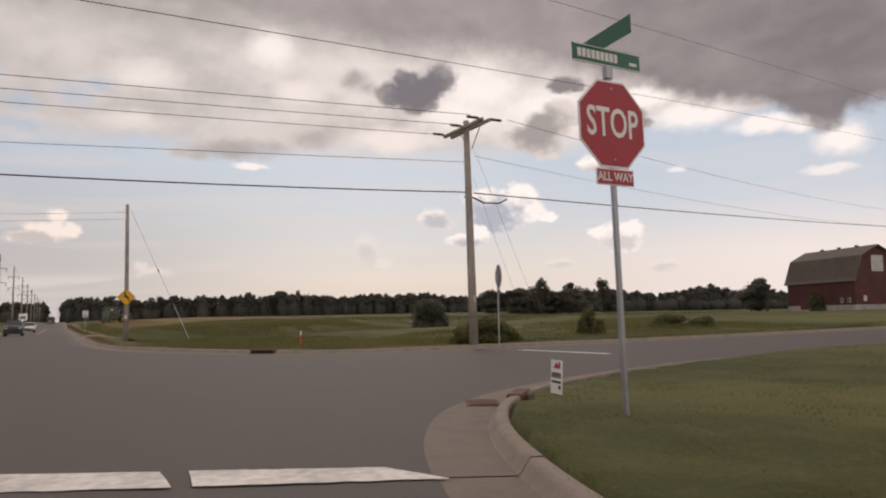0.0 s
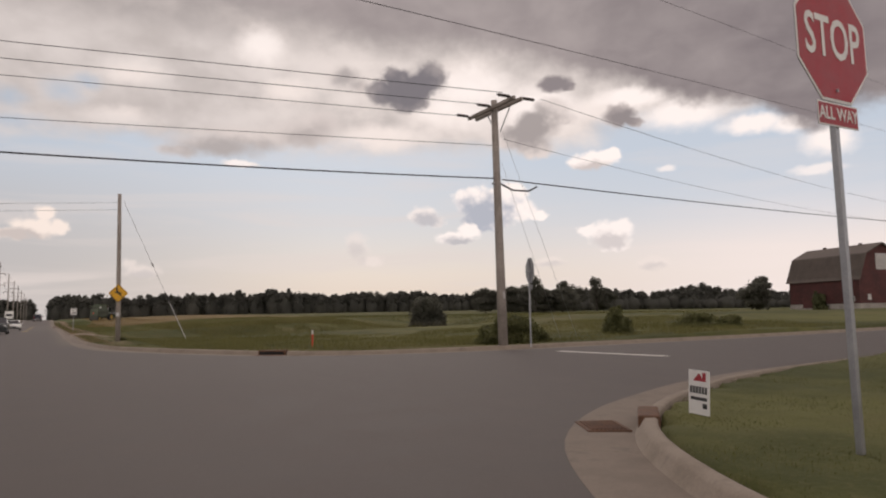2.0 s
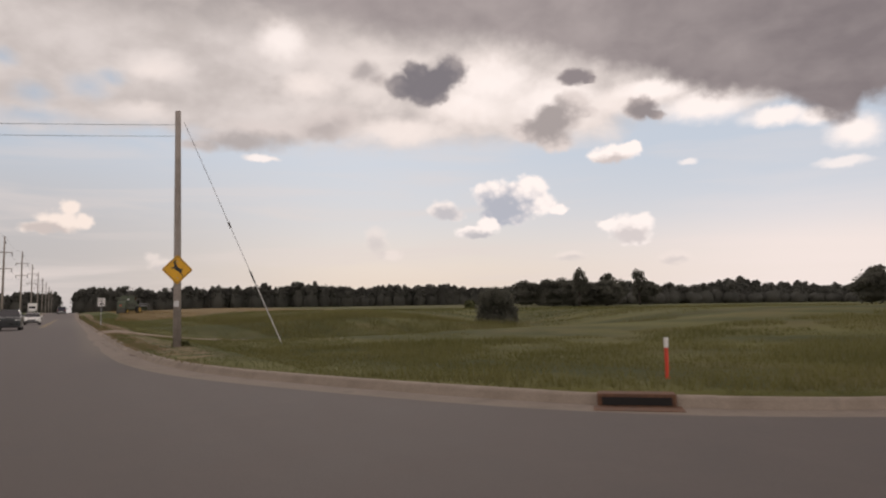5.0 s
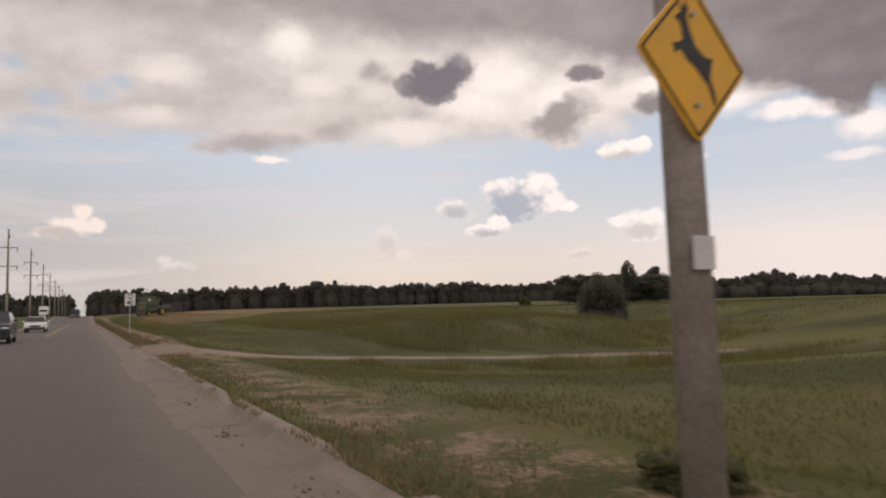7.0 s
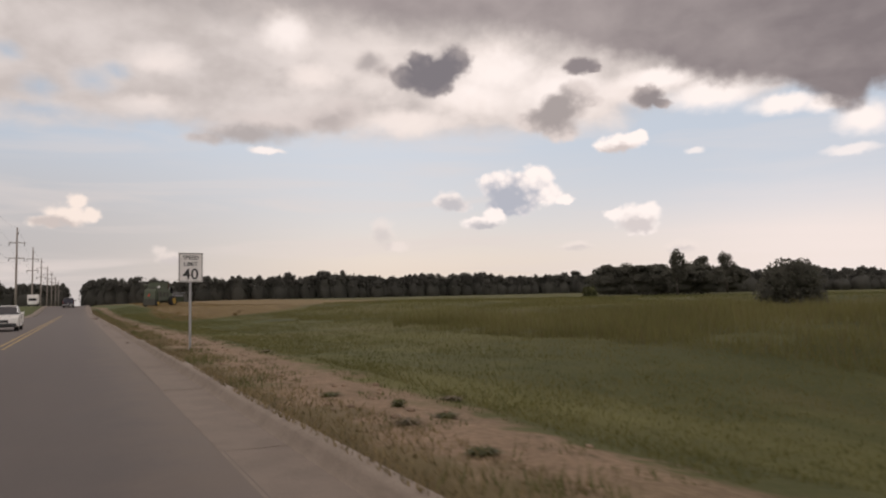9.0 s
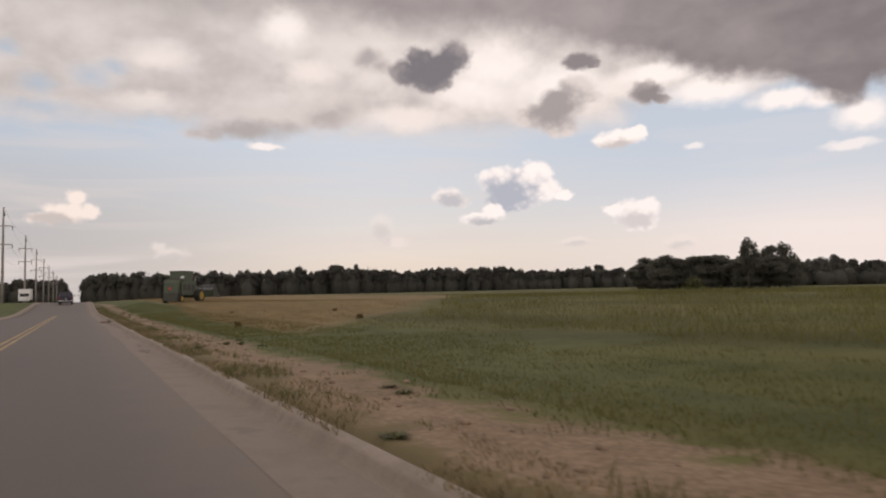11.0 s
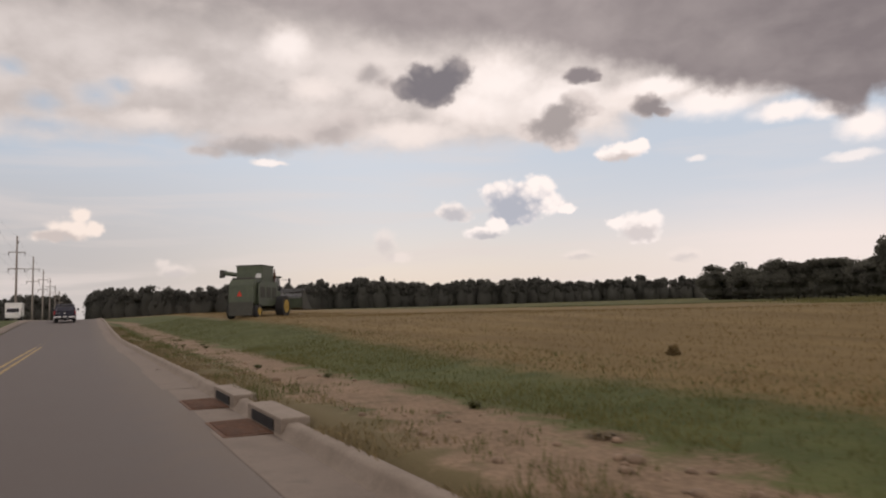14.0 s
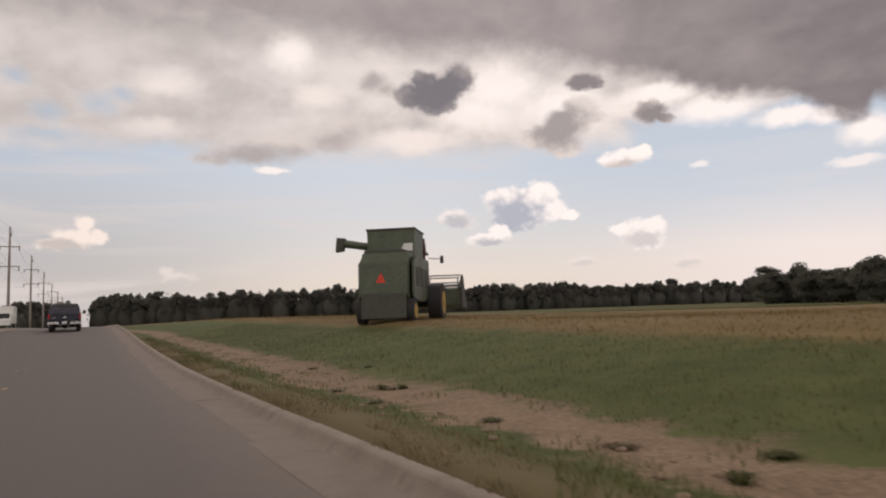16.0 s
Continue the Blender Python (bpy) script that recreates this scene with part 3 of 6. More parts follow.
def spline(points, gap=0.4, fine_to=70):
    """Smooth plan line through points."""
    pts = [Vector(p) for p in points]
    out = []
    for i in range(len(pts) - 1):
        p0, p1, p2, p3 = pts[max(i - 1, 0)], pts[i], pts[i + 1], pts[min(i + 2, len(pts) - 1)]
        L = (p2 - p1).length
        m1 = (p2 - p0) * (L / max((p2 - p0).length, 1e-6))
        m2 = (p3 - p1) * (L / max((p3 - p1).length, 1e-6))
        n = max(2, int(L / (gap if L < 12 else 2.5)))
        for k in range(n):
            t = k / n
            out.append((2 * t**3 - 3 * t**2 + 1) * p1 + (t**3 - 2 * t**2 + t) * m1 + (-2 * t**3 + 3 * t**2) * p2 + (t**3 - t**2) * m2)
    out.append(pts[-1])
    return out


NEAR_LINE, FAR_LINE = spline(KERB_NEAR), spline(KERB_FAR)


def beside(line, offset):
    """The plan line shifted to its left by offset."""
    out = []
    for i, p in enumerate(line):
        d = (line[min(i + 1, len(line) - 1)] - line[max(i - 1, 0)]).normalized()
        out.append(Vector((p.x - d.y * offset, p.y + d.x * offset)))
    return out


def on_road(x, y, pad=0.0):
    """True where asphalt, gutter or kerb lies."""
    x, y = np.asarray(x, float), np.asarray(y, float)
    nx, ny = np.array([p.x for p in NEAR_LINE]), np.array([p.y for p in NEAR_LINE])
    fx, fy = np.array([p.x for p in FAR_LINE])[::-1], np.array([p.y for p in FAR_LINE])[::-1]
    main = (x > ROAD_LEFT - 0.55 - pad) & (x < 2.05 + pad)
    # between the two kerbs of the crossing road, right of the main road
    top = np.interp(x, *zip(*sorted(zip([p.x for p in FAR_LINE], [p.y for p in FAR_LINE]))))
    bottom = np.interp(x, nx, ny)
    cross = (x > 1.9) & (y > bottom - 0.2 - pad) & (y < top + 0.2 + pad) & (y < 60)
    west = (x <= 0) & (y > 9 - pad) & (y < 27 + pad)
    return main | cross | west


# ---- ground, road, kerbs ----
def ground():
    xs = np.unique(np.concatenate([np.arange(-60, -6, 6), np.arange(-7.6, 2, 0.8), np.arange(1.6, 12, 0.3), np.arange(12, 40, 1.2), np.arange(40, 130, 6), np.geomspace(130, 3500, 22), -np.geomspace(60, 3500, 20)]))
    ys = np.unique(np.concatenate([np.arange(-60, -2, 6), np.arange(-2, 60, 0.4), np.arange(60, 215, 0.8), np.arange(215, 330, 5), np.geomspace(330, 3500, 22), -np.geomspace(60, 3500, 16)]))
    X, Y = np.meshgrid(xs, ys)
    H = land(X, Y)
    rough = np.array([noise.noise(Vector((a * 0.9, b * 0.9, 0))) + 0.6 * noise.noise(Vector((a * 2.7, b * 2.7, 5))) for a, b in zip(X.ravel(), Y.ravel())]).reshape(X.shape)
    H = H + rough * 0.03 * sstep(np.abs(X - 2), 0.6, 2.5)
    H = np.where(on_road(X, Y, 0.05), np.minimum(H, road_z(Y)) - 0.35, H)
    nx, ny = len(xs), len(ys)
    idx = np.arange(nx * ny).reshape(ny, nx)
    quads = np.stack([idx[:-1, :-1], idx[:-1, 1:], idx[1:, 1:], idx[1:, :-1]], -1).reshape(-1, 4)
    me = mesh_from("ground", np.stack([X, Y, H], -1).reshape(-1, 3), quads, GROUND)
    me.polygons.foreach_set("use_smooth", [True] * len(me.polygons))
    return tagged(new("ground", me), "rough grass verge and fields with bare sandy soil patches", "ground", kind="structure")


GROUND_OB = ground()


def strip(line_a, line_b, za, zb, bm):
    va = [bm.verts.new((p.x, p.y, float(road_z(p.y)) + za)) for p in line_a]
    vb = [bm.verts.new((p.x, p.y, float(road_z(p.y)) + zb)) for p in line_b]
    for i in range(len(va) - 1):
        bm.faces.new((va[i], va[i + 1], vb[i + 1], vb[i]))
    return va, vb


def road():
    # main road: rows across, with a slight crown
    bm = bmesh.new()
    ys = np.concatenate([np.arange(-70, 170, 4), np.arange(168, 262, 3), np.geomspace(262, 900, 12)])
    xs = (ROAD_LEFT + 0.7, -4.0, -2.0, 0.0, 1.26)
    rows = [[bm.verts.new((x, y, float(road_z(y)) + 0.02 * (1 - ((x + 2.1) / 3.6) ** 2))) for x in xs] for y in ys]
    for a, b in zip(rows, rows[1:]):
        for k in range(len(xs) - 1):
            bm.faces.new((a[k], a[k + 1], b[k + 1], b[k]))
    bmesh.ops.recalc_face_normals(bm, faces=bm.faces)
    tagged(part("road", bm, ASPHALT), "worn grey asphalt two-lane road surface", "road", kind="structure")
    # crossing: from the gutter lines outwards to the middle of the crossing road
    bm = bmesh.new()
    a = [p for p in beside(NEAR_LINE, 0.72) if p.x > 1.15 and p.y > 0]
    a = [Vector((1.26, a[0].y))] + [Vector((max(p.x, 1.26), p.y)) for p in a]
    mid = [Vector((p.x, 18 + (p.x - 2) * 0.075)) for p in a]
    strip(a, mid, 0.001, 0.012, bm)
    b = [Vector((max(p.x, 1.26), p.y)) for p in beside(FAR_LINE, 0.76) if p.y < 60]
    mid2 = [Vector((p.x, min(p.y - 0.01, 18 + (p.x - 2) * 0.075))) for p in b]
    strip(b, mid2, 0.001, 0.012, bm)
    bmesh.ops.recalc_face_normals(bm, faces=bm.faces)
    for f in bm.faces:
        if f.normal.z < 0:
            f.normal_flip()
    for v in bm.verts:
        v.co.z = 0.0026 + 0.004 * min(1.0, max(0.0, v.co.x - 1.26))
    tagged(part("road_crossing", bm, ASPHALT), "worn grey asphalt of the crossing side road", "road", kind="structure")
    bm = bmesh.new()
    vs = [bm.verts.new(c) for c in ((ROAD_LEFT + 0.72, 11, 0.0), (-150, 4, 0.0), (-150, 15, 0.0), (ROAD_LEFT + 0.72, 25, 0.0))]
    bm.faces.new(vs)
    bmesh.ops.recalc_face_normals(bm, faces=bm.faces)
    tagged(part("road_west", bm, ASPHALT), "worn grey asphalt of the opposite side road", "road", kind="structure")


road()


def kerb(name, line, gutter=0.58, label="", broken=()):
    """Concrete gutter pan with a rounded kerb behind it, cut into cast sections."""
    holder = tagged(new(name), label, "kerb", kind="structure")
    prof = ((gutter, 0.004), (0.06, -0.010), (0.02, 0.028), (-0.015, 0.095), (-0.045, 0.128), (-0.15, 0.14), (-0.18, 0.12), (-0.18, -0.3))
    lines = [beside(line, o) for o, _ in prof]
    n, i = len(line), 0
    while i < n - 1:
        L, j = 0.0, i
        while j < n - 1 and L < 3.0:
            L += (line[j + 1] - line[j]).length
            j += 1
        bm = bmesh.new()
        shift = random.uniform(-0.006, 0.006)
        grid = []
        for k in range(i, j + 1):
            row = []
            for q, (o, z) in enumerate(prof):
                p = lines[q][k]
                if k == i and j > i:
                    p = p.lerp(lines[q][k + 1], min(0.5, 0.001 / max((lines[q][k + 1] - p).length, 1e-3)))
                chip = 0.02 * noise.noise(Vector((p.x * 3, p.y * 3, o * 9))) if -0.1 < o < 0.05 else 0
                worn = 1.0
                if o < 0.03 and q < 7 and broken:
                    w = noise.noise(Vector((p.y * 0.55, 3.3, 0)))
                    worn = 0.25 if any(a < p.y < b for a, b in broken) else 1.0 - 0.35 * max(0.0, w - 0.15)
                row.append(bm.verts.new((p.x, p.y, float(road_z(p.y)) + z * worn + (shift if q < 7 else 0) + chip * (1.6 if broken else 1))))
            grid.append(row)
        for a, b in zip(grid, grid[1:]):
            for q in range(len(prof) - 1):
                bm.faces.new((a[q], b[q], b[q + 1], a[q + 1]))
        if i == 0:
            bm.faces.new(grid[0][1:])
        if j == n - 1:
            bm.faces.new(grid[-1][1:])
        bmesh.ops.recalc_face_normals(bm, faces=bm.faces)
        if sum(f.normal.z for f in bm.faces) < 0:
            bmesh.ops.reverse_faces(bm, faces=bm.faces)
        bm.verts.index_update()
        pan = bm.copy()
        of_pan = {v.index for row in grid for v in row[:2]}
        bmesh.ops.delete(bm, geom=[f for f in bm.faces if all(v.index in of_pan for v in f.verts)], context="FACES")
        pan.verts.index_update()
        bmesh.ops.delete(pan, geom=[f for f in pan.faces if not all(v.index in of_pan for v in f.verts)], context="FACES")
        part("kerb_section", bm, CONCRETE, holder, smooth=True)
        part("gutter_section", pan, GUTTER, holder, smooth=True)
        i = j
    return holder


kerb("kerb_near", NEAR_LINE, 0.76, label="stained pale concrete kerb and gutter round the grass corner")
kerb("kerb_far", FAR_LINE, 0.80, label="stained pale concrete kerb and gutter curving into the side road", broken=((42.7, 43.5), (46.2, 47.6), (52.0, 52.6)))
kerb("kerb_drop", spline(((1.87, 63.82), (1.87, 67.5), (1.87, 70.95))), 0.66, label="lowered concrete kerb and gutter across the drive mouth", broken=((60, 75),))
kerb("kerb_right", spline(((1.87, 70.97), (1.90, 96), (1.88, 120), (1.83, 138), (1.84, 165), (1.82, 180), (1.78, 300), (1.78, 700))), 0.66, label="chipped concrete kerb and gutter along the verge", broken=((96.0, 96.6), (131.0, 131.5)))
kerb("kerb_left", spline(((ROAD_LEFT, 700), (ROAD_LEFT, 200), (ROAD_LEFT, 30))), label="concrete kerb and gutter along the far lane")


def flat(name, corners, material, label, category, z=0.024):
    """A thin painted or laid patch with its own thickness and broken edges."""
    bm = bmesh.new()
    a, b, c, d = (Vector(p) for p in corners)
    n = 24
    top = [[bm.verts.new((*(a.lerp(b, k / n).lerp(d.lerp(c, k / n), s) + Vector((noise.noise(Vector((k, s * 7, 1.5))) * 0.018, noise.noise(Vector((k, s * 7, 8.5))) * 0.018))), z)) for k in range(n + 1)] for s in (0, 0.5, 1)]
    for r0, r1 in zip(top, top[1:]):
        for k in range(n):
            bm.faces.new((r0[k], r0[k + 1], r1[k + 1], r1[k]))
    bmesh.ops.recalc_face_normals(bm, faces=bm.faces)
    if bm.faces[0].normal.z < 0:
        bmesh.ops.reverse_faces(bm, faces=bm.faces)
    return tagged(part(name, bm, material), label, category, kind="structure")


flat("stop_line", ((-1.75, 7.9), (0.76, 6.5), (0.76, 5.85), (-1.75, 7.1)), PAINT_WHITE, "worn white stop line painted on asphalt", "road marking")
flat("stop_line", ((0.98, 6.42), (2.45, 5.62), (2.72, 4.95), (0.92, 5.80)), PAINT_WHITE, "worn white stop line painted on asphalt", "road marking", 0.02)
flat("stop_line", ((14.7, 21.2), (15.05, 21.2), (15.5, 17.0), (15.15, 17.0)), PAINT_WHITE, "white stop line painted across the side road", "road marking")
for off in (-2.22, -1.98):
    bm = bmesh.new()
    for a in np.arange(95, 330, 6):
        box(off - 0.05, off + 0.05, a, a + 6, float(road_z(a)) + 0.02, float(road_z(a)) + 0.026, bm=bm)
    tagged(part("centre_line", bm, PAINT_YELLOW), "faded yellow centre line on asphalt", "road marking", kind="structure")

# gravel drive that leaves the road between two kerb ends
drive = spline(((3.1, 67.6), (4.0, 68.3), (5.5, 69.3), (9.0, 69.8), (13, 69.5), (18, 69.0), (24, 68.6), (31, 68.0)))
bm = bmesh.new()
def drive_z(p): return float(land(p.x, p.y)) + (0.05 if p.x > 3.7 else -0.08) if p.x > 3.0 else float(land(p.x, p.y)) - 0.08
wa, wb = beside(drive, 1.0), beside(drive, -0.9)
for i, p in enumerate(drive):
    k = 3.6 if p.x < 2.6 else (2.0 + 2.0 * max(0, (7.0 - p.x) / 4.4))
    wa[i], wb[i] = p + (wa[i] - p) * k, p + (wb[i] - p) * k
wa, wb = [Vector((max(p.x, 3.0), p.y)) for p in wa], [Vector((max(p.x, 3.0), p.y)) for p in wb]
va = [bm.verts.new((p.x, p.y + 0.45 * noise.noise(Vector((p.x, p.y, 2))), drive_z(p) - 0.13)) for p in wa]
vm = [bm.verts.new((p.x, p.y, drive_z(p) + 0.02)) for p in drive]
vb = [bm.verts.new((p.x, p.y + 0.45 * noise.noise(Vector((p.x, p.y, 7))), drive_z(p) - 0.13)) for p in wb]
for i in range(len(va) - 1):
    bm.faces.new((va[i], vm[i], vm[i + 1], va[i + 1]))
    bm.faces.new((vm[i], vb[i], vb[i + 1], vm[i + 1]))
bmesh.ops.recalc_face_normals(bm, faces=bm.faces)
if sum(f.normal.z for f in bm.faces) < 0:
    bmesh.ops.reverse_faces(bm, faces=bm.faces)
GRAVEL = mat("pale_gravel", (0.228, 0.175, 0.126), 0.95, var=0.35, grain=40, big=1.5, bump=0.6)
part_apron = bmesh.new()
for i in range(13):
    for k, (ax, az) in enumerate(((2.0, 0.045), (2.16, 0.145), (2.7, 0.165), (3.6, 0.15), (4.8, 0.1))):
        part_apron.verts.new((ax, 63.7 + i * 0.63, (float(land(ax, 63.7 + i * 0.63)) + (0.06 if ax < 4 else -0.07) if ax > 2.5 else az) + 0.008 * noise.noise(Vector((ax * 3, i, 0))) - (0.16 if i in (0, 12) and ax > 2.1 else 0)))
part_apron.verts.ensure_lookup_table()
for i in range(12):
    for k in range(4):
        q = i * 5 + k
        part_apron.faces.new([part_apron.verts[j] for j in (q, q + 1, q + 6, q + 5)])
EARTH = mat("tan_earth_and_grit", (0.195, 0.143, 0.098), 0.95, var=0.38, grain=18, big=0.9, bump=0.6)
tagged(part("drive_apron", part_apron, EARTH, smooth=True), "tan earth and gravel apron where the drive meets the road", "drive", kind="structure")
tagged(part("gravel_drive", bm, GRAVEL, smooth=True), "pale gravel drive leaving the road through the grass", "drive", kind="structure")

# ---- poles, wires and signs ----
def sag(a, b, drop, n=24):
    a, b = Vector(a), Vector(b)
    return [a.lerp(b, k / n) - Vector((0, 0, 4 * drop * (k / n) * (1 - k / n))) for k in range(n + 1)]


def wire(a, b, drop=0.5, radius=0.012, label="thin dark overhead wire between poles", n=24):
    return tagged(part("overhead_wire", tube(sag(a, b, drop, n), radius, 5), WIRE), label, "wire", "overhead wires")


def corner_pole():
    """Dead-end pole on the far corner: two cross-arms side by side, braces, insulators."""
    top = empty("utility_pole", pose(14.7, 24.2, 0.1, 0, -1.0), "weathered wooden utility pole with double cross-arm above bushes", "utility pole")
    part("shaft", tube([(0, 0, z) for z in (0, 3, 6, 9.25)], 0.185, 12, radius_end=0.12), WOOD, top, smooth=True)
    for side in (-0.17, 0.17):
        part("cross_arm", box(side - 0.055, side + 0.055, -1.55, 1.55, 8.86, 8.99, 0.012), WOOD, top, "squared timber cross-arm")
    for s in (-1, 1):
        part("brace", tube([(0.2, s * 0.75, 8.86), (0.16, s * 0.12, 8.05)], 0.022, 5), STEEL, top)
    for y in (-1.42, -0.1, 1.42):
        ins = bmesh.new()
        for k in range(4):
            p = tube([(-0.30 - k * 0.13, y, 8.98), (-0.38 - k * 0.13, y, 8.98)], 0.06, 8, bm=ins)
        tube([(-0.2, y, 8.97), (-0.85, y, 8.98)], 0.02, 5, bm=ins)
        part("insulator", ins, CERAMIC, top, "dark stacked suspension insulator")
    for y in (-1.42,):
        ins = bmesh.new()
        for k in range(4):
            tube([(0.30 + k * 0.13, y, 8.98), (0.38 + k * 0.13, y, 8.98)], 0.06, 8, bm=ins)
        tube([(0.2, y, 8.97), (0.85, y, 8.98)], 0.02, 5, bm=ins)
        part("insulator", ins, CERAMIC, top, "dark stacked suspension insulator")
    part("bracket", box(-0.20, 0.20, -0.05, 0.05, 6.02, 6.10, 0.01), STEEL, top)
    part("tag", box(-0.02, 0.03, -0.19, -0.165, 1.75, 2.0), PAPER, top, "small pale tag")
    part("splice", tube([(0.2, 0, 6.05), (0.75, 0.05, 5.86), (1.6, 0.2, 5.9), (2.1, 0.3, 6.12)], 0.035, 6), WIRE, top, "looped cable splice")


corner_pole()
for ya, za, xb, yb, zb in ((25.8, 9.1, -44, 37.3, 10.1), (24.1, 9.1, -44, 35.6, 10.1), (22.6, 9.1, -44, 34.0, 10.1)):
    wire((13.8, ya, za), (xb, yb, zb), 0.15, 0.013)
wire((14.6, 24.2, 7.62), (-44, 34.4, 7.0), 0.1, 0.011)
wire((14.6, 24.2, 6.36), (-44, 24.6, 6.35), 0.75, 0.026, "thick black telephone cable between poles")
wire((14.9, 24.3, 6.36), (85, 40, 9.9), 0.2, 0.026, "thick black telephone cable between poles")
wire((15.5, 22.6, 9.1), (85, 40, 11.5), 0.8, 0.009)
wire((14.9, 24.2, 7.9), (85, 41, 10.2), 0.8, 0.008)
wire((-24, 8.2, 4.35), (85, 44, 20.5), -0.3, 0.011)
wire((-24, 12.0, 9.3), (85, 41.0, 23.5), -0.2, 0.010)
# guys of the corner pole
for a, b in (((14.9, 24.2, 8.2), (20.0, 26.2, 0.1)), ((14.9, 24.3, 7.0), (18.9, 26.0, 0.1))):
    g = tagged(part("guy_wire", tube([a, b], 0.006, 5), STEEL), "thin steel guy wire from pole to field", "guy wire")


def plain_pole(name, x, y, h, lean, label, r=0.15, arms=()):
    top = empty(name, pose(x, y, float(land(x, y)) - 0.05, 0, lean), label, "utility pole", "poles beyond the crossing")
    part("shaft", tube([(0, 0, z) for z in (0, h / 3, 2 * h / 3, h)], r, 12, radius_end=r * 0.7), WOOD, top, smooth=True)
    for z, w in arms:
        part("cross_arm", box(-w, w, -0.06, 0.06, z, z + 0.12, 0.01), WOOD, top)
    return top


plain_pole("utility_pole", -44, 29.5, 11, 0, "weathered wooden utility pole beside the side road", arms=((10.0, 1.7),))
plain_pole("utility_pole", 86, 42, 12, 0, "weathered wooden utility pole beside the side road", arms=((11.0, 1.7),))


def deer_pole():
    """Stub pole beside the kerb with the yellow diamond, a pale notice and its guy."""
    x, y = 3.50, 45.05
    top = plain_pole("utility_pole", x, y, 8.2, -0.8, "grey weathered wooden pole carrying a yellow deer warning sign", 0.135)
    s = empty("deer_warning_sign", pose(x - 0.06, y - 0.16, 2.74, 0, 0, 6), "yellow diamond warning sign with black leaping deer on pole", "road sign")
    d, c = 0.515, 0.05
    plate = [(d - c, -c), (d - c * 0.4, 0), (d - c, c), (c, d - c), (0, d - c * 0.4), (-c, d - c), (-d + c, c), (-d + c * 0.4, 0), (-d + c, -c), (-c, -d + c), (0, -d + c * 0.4), (c, -d + c)]
    part("plate", prism(plate, 0.012, "y", 0.0), SIGN_YELLOW, s)
    bm = bmesh.new()
    for a, b in (((0, d - 0.05), (d - 0.05, 0)), ((d - 0.05, 0), (0, -d + 0.05)), ((0, -d + 0.05), (-d + 0.05, 0)), ((-d + 0.05, 0), (0, d - 0.05))):
        tube([(a[0], -0.004, a[1]), (b[0], -0.004, b[1])], 0.008, 4, bm=bm)
    part("border", bm, SIGN_BLACK, s)
    # leaping deer, a plain dark shape
    deer = [(-0.063, 0.354), (-0.035, 0.311), (-0.057, 0.256), (-0.035, 0.183), (0.014, 0.087), (0.090, 0.038), (0.144, 0.027), (0.177, 0.038), (0.155, -0.022), (0.139, -0.090), (0.177, -0.185), (0.188, -0.262), (0.161, -0.240), (0.128, -0.144), (0.068, -0.098), (0.014, -0.049), (-0.063, -0.011), (-0.106, 0.038), (-0.144, 0.044), (-0.172, 0.011), (-0.193, 0.071), (-0.133, 0.087), (-0.095, 0.109), (-0.106, 0.183), (-0.123, 0.218), (-0.161, 0.229), (-0.133, 0.262), (-0.095, 0.278), (-0.112, 0.332), (-0.084, 0.289)]
    part("deer_shape", prism(deer, 0.006, "y", -0.006), SIGN_BLACK, s)
    for z in (-0.28, 0.28):
        part("bolt", disc(0.018, 0.02, "y", (0, -0.008, z), 8), STEEL, s)
    n = empty("paper_notice", pose(x - 0.07, y - 0.155, 1.58), "pale faded notice fixed to wooden pole", "notice")
    part("sheet", box(-0.085, 0.085, -0.012, 0, -0.10, 0.10, 0.004), PAPER, n)
    g = empty("guy_wire", pose(0, 0, 0), "steel guy wire with yellow-white guard from pole to grass", "guy wire")
    a, b = Vector((x + 0.1, y, 7.9)), Vector((7.0, 44.7, 0.12))
    while b.z > float(land(b.x, b.y)):
        b = b + (b - a) * 0.004
    part("cable", tube([a, b], 0.010, 5), STEEL, g)
    part("guard", tube([b.lerp(a, 0.01), b.lerp(a, 0.30)], 0.02, 8), PAPER, g, "pale plastic guy guard")
    part("insulator", tube([b.lerp(a, 0.53), b.lerp(a, 0.555)], 0.035, 8), CERAMIC, g)
    part("rod", tube([b.lerp(a, 0.28), b.lerp(a, 0.335)], 0.03, 6), WIRE, g)


deer_pole()
wire((3.45, 45.05, 7.8), (-44, 60, 8.6), 0.6, 0.008)
wire((3.45, 45.05, 7.4), (-44, 59, 8.0), 0.6, 0.008)


def octagon(flats):
    r = flats / 2 / math.cos(math.pi / 8)
    return [(r * math.cos(math.pi / 8 + k * math.pi / 4), r * math.sin(math.pi / 8 + k * math.pi / 4)) for k in range(8)]


def post(parent, h, w=0.055):
    """Perforated square steel sign post."""
    ob = part("post", box(-w / 2, w / 2, 0.0, w, -0.2, h, 0.006), STEEL, parent)
    return ob


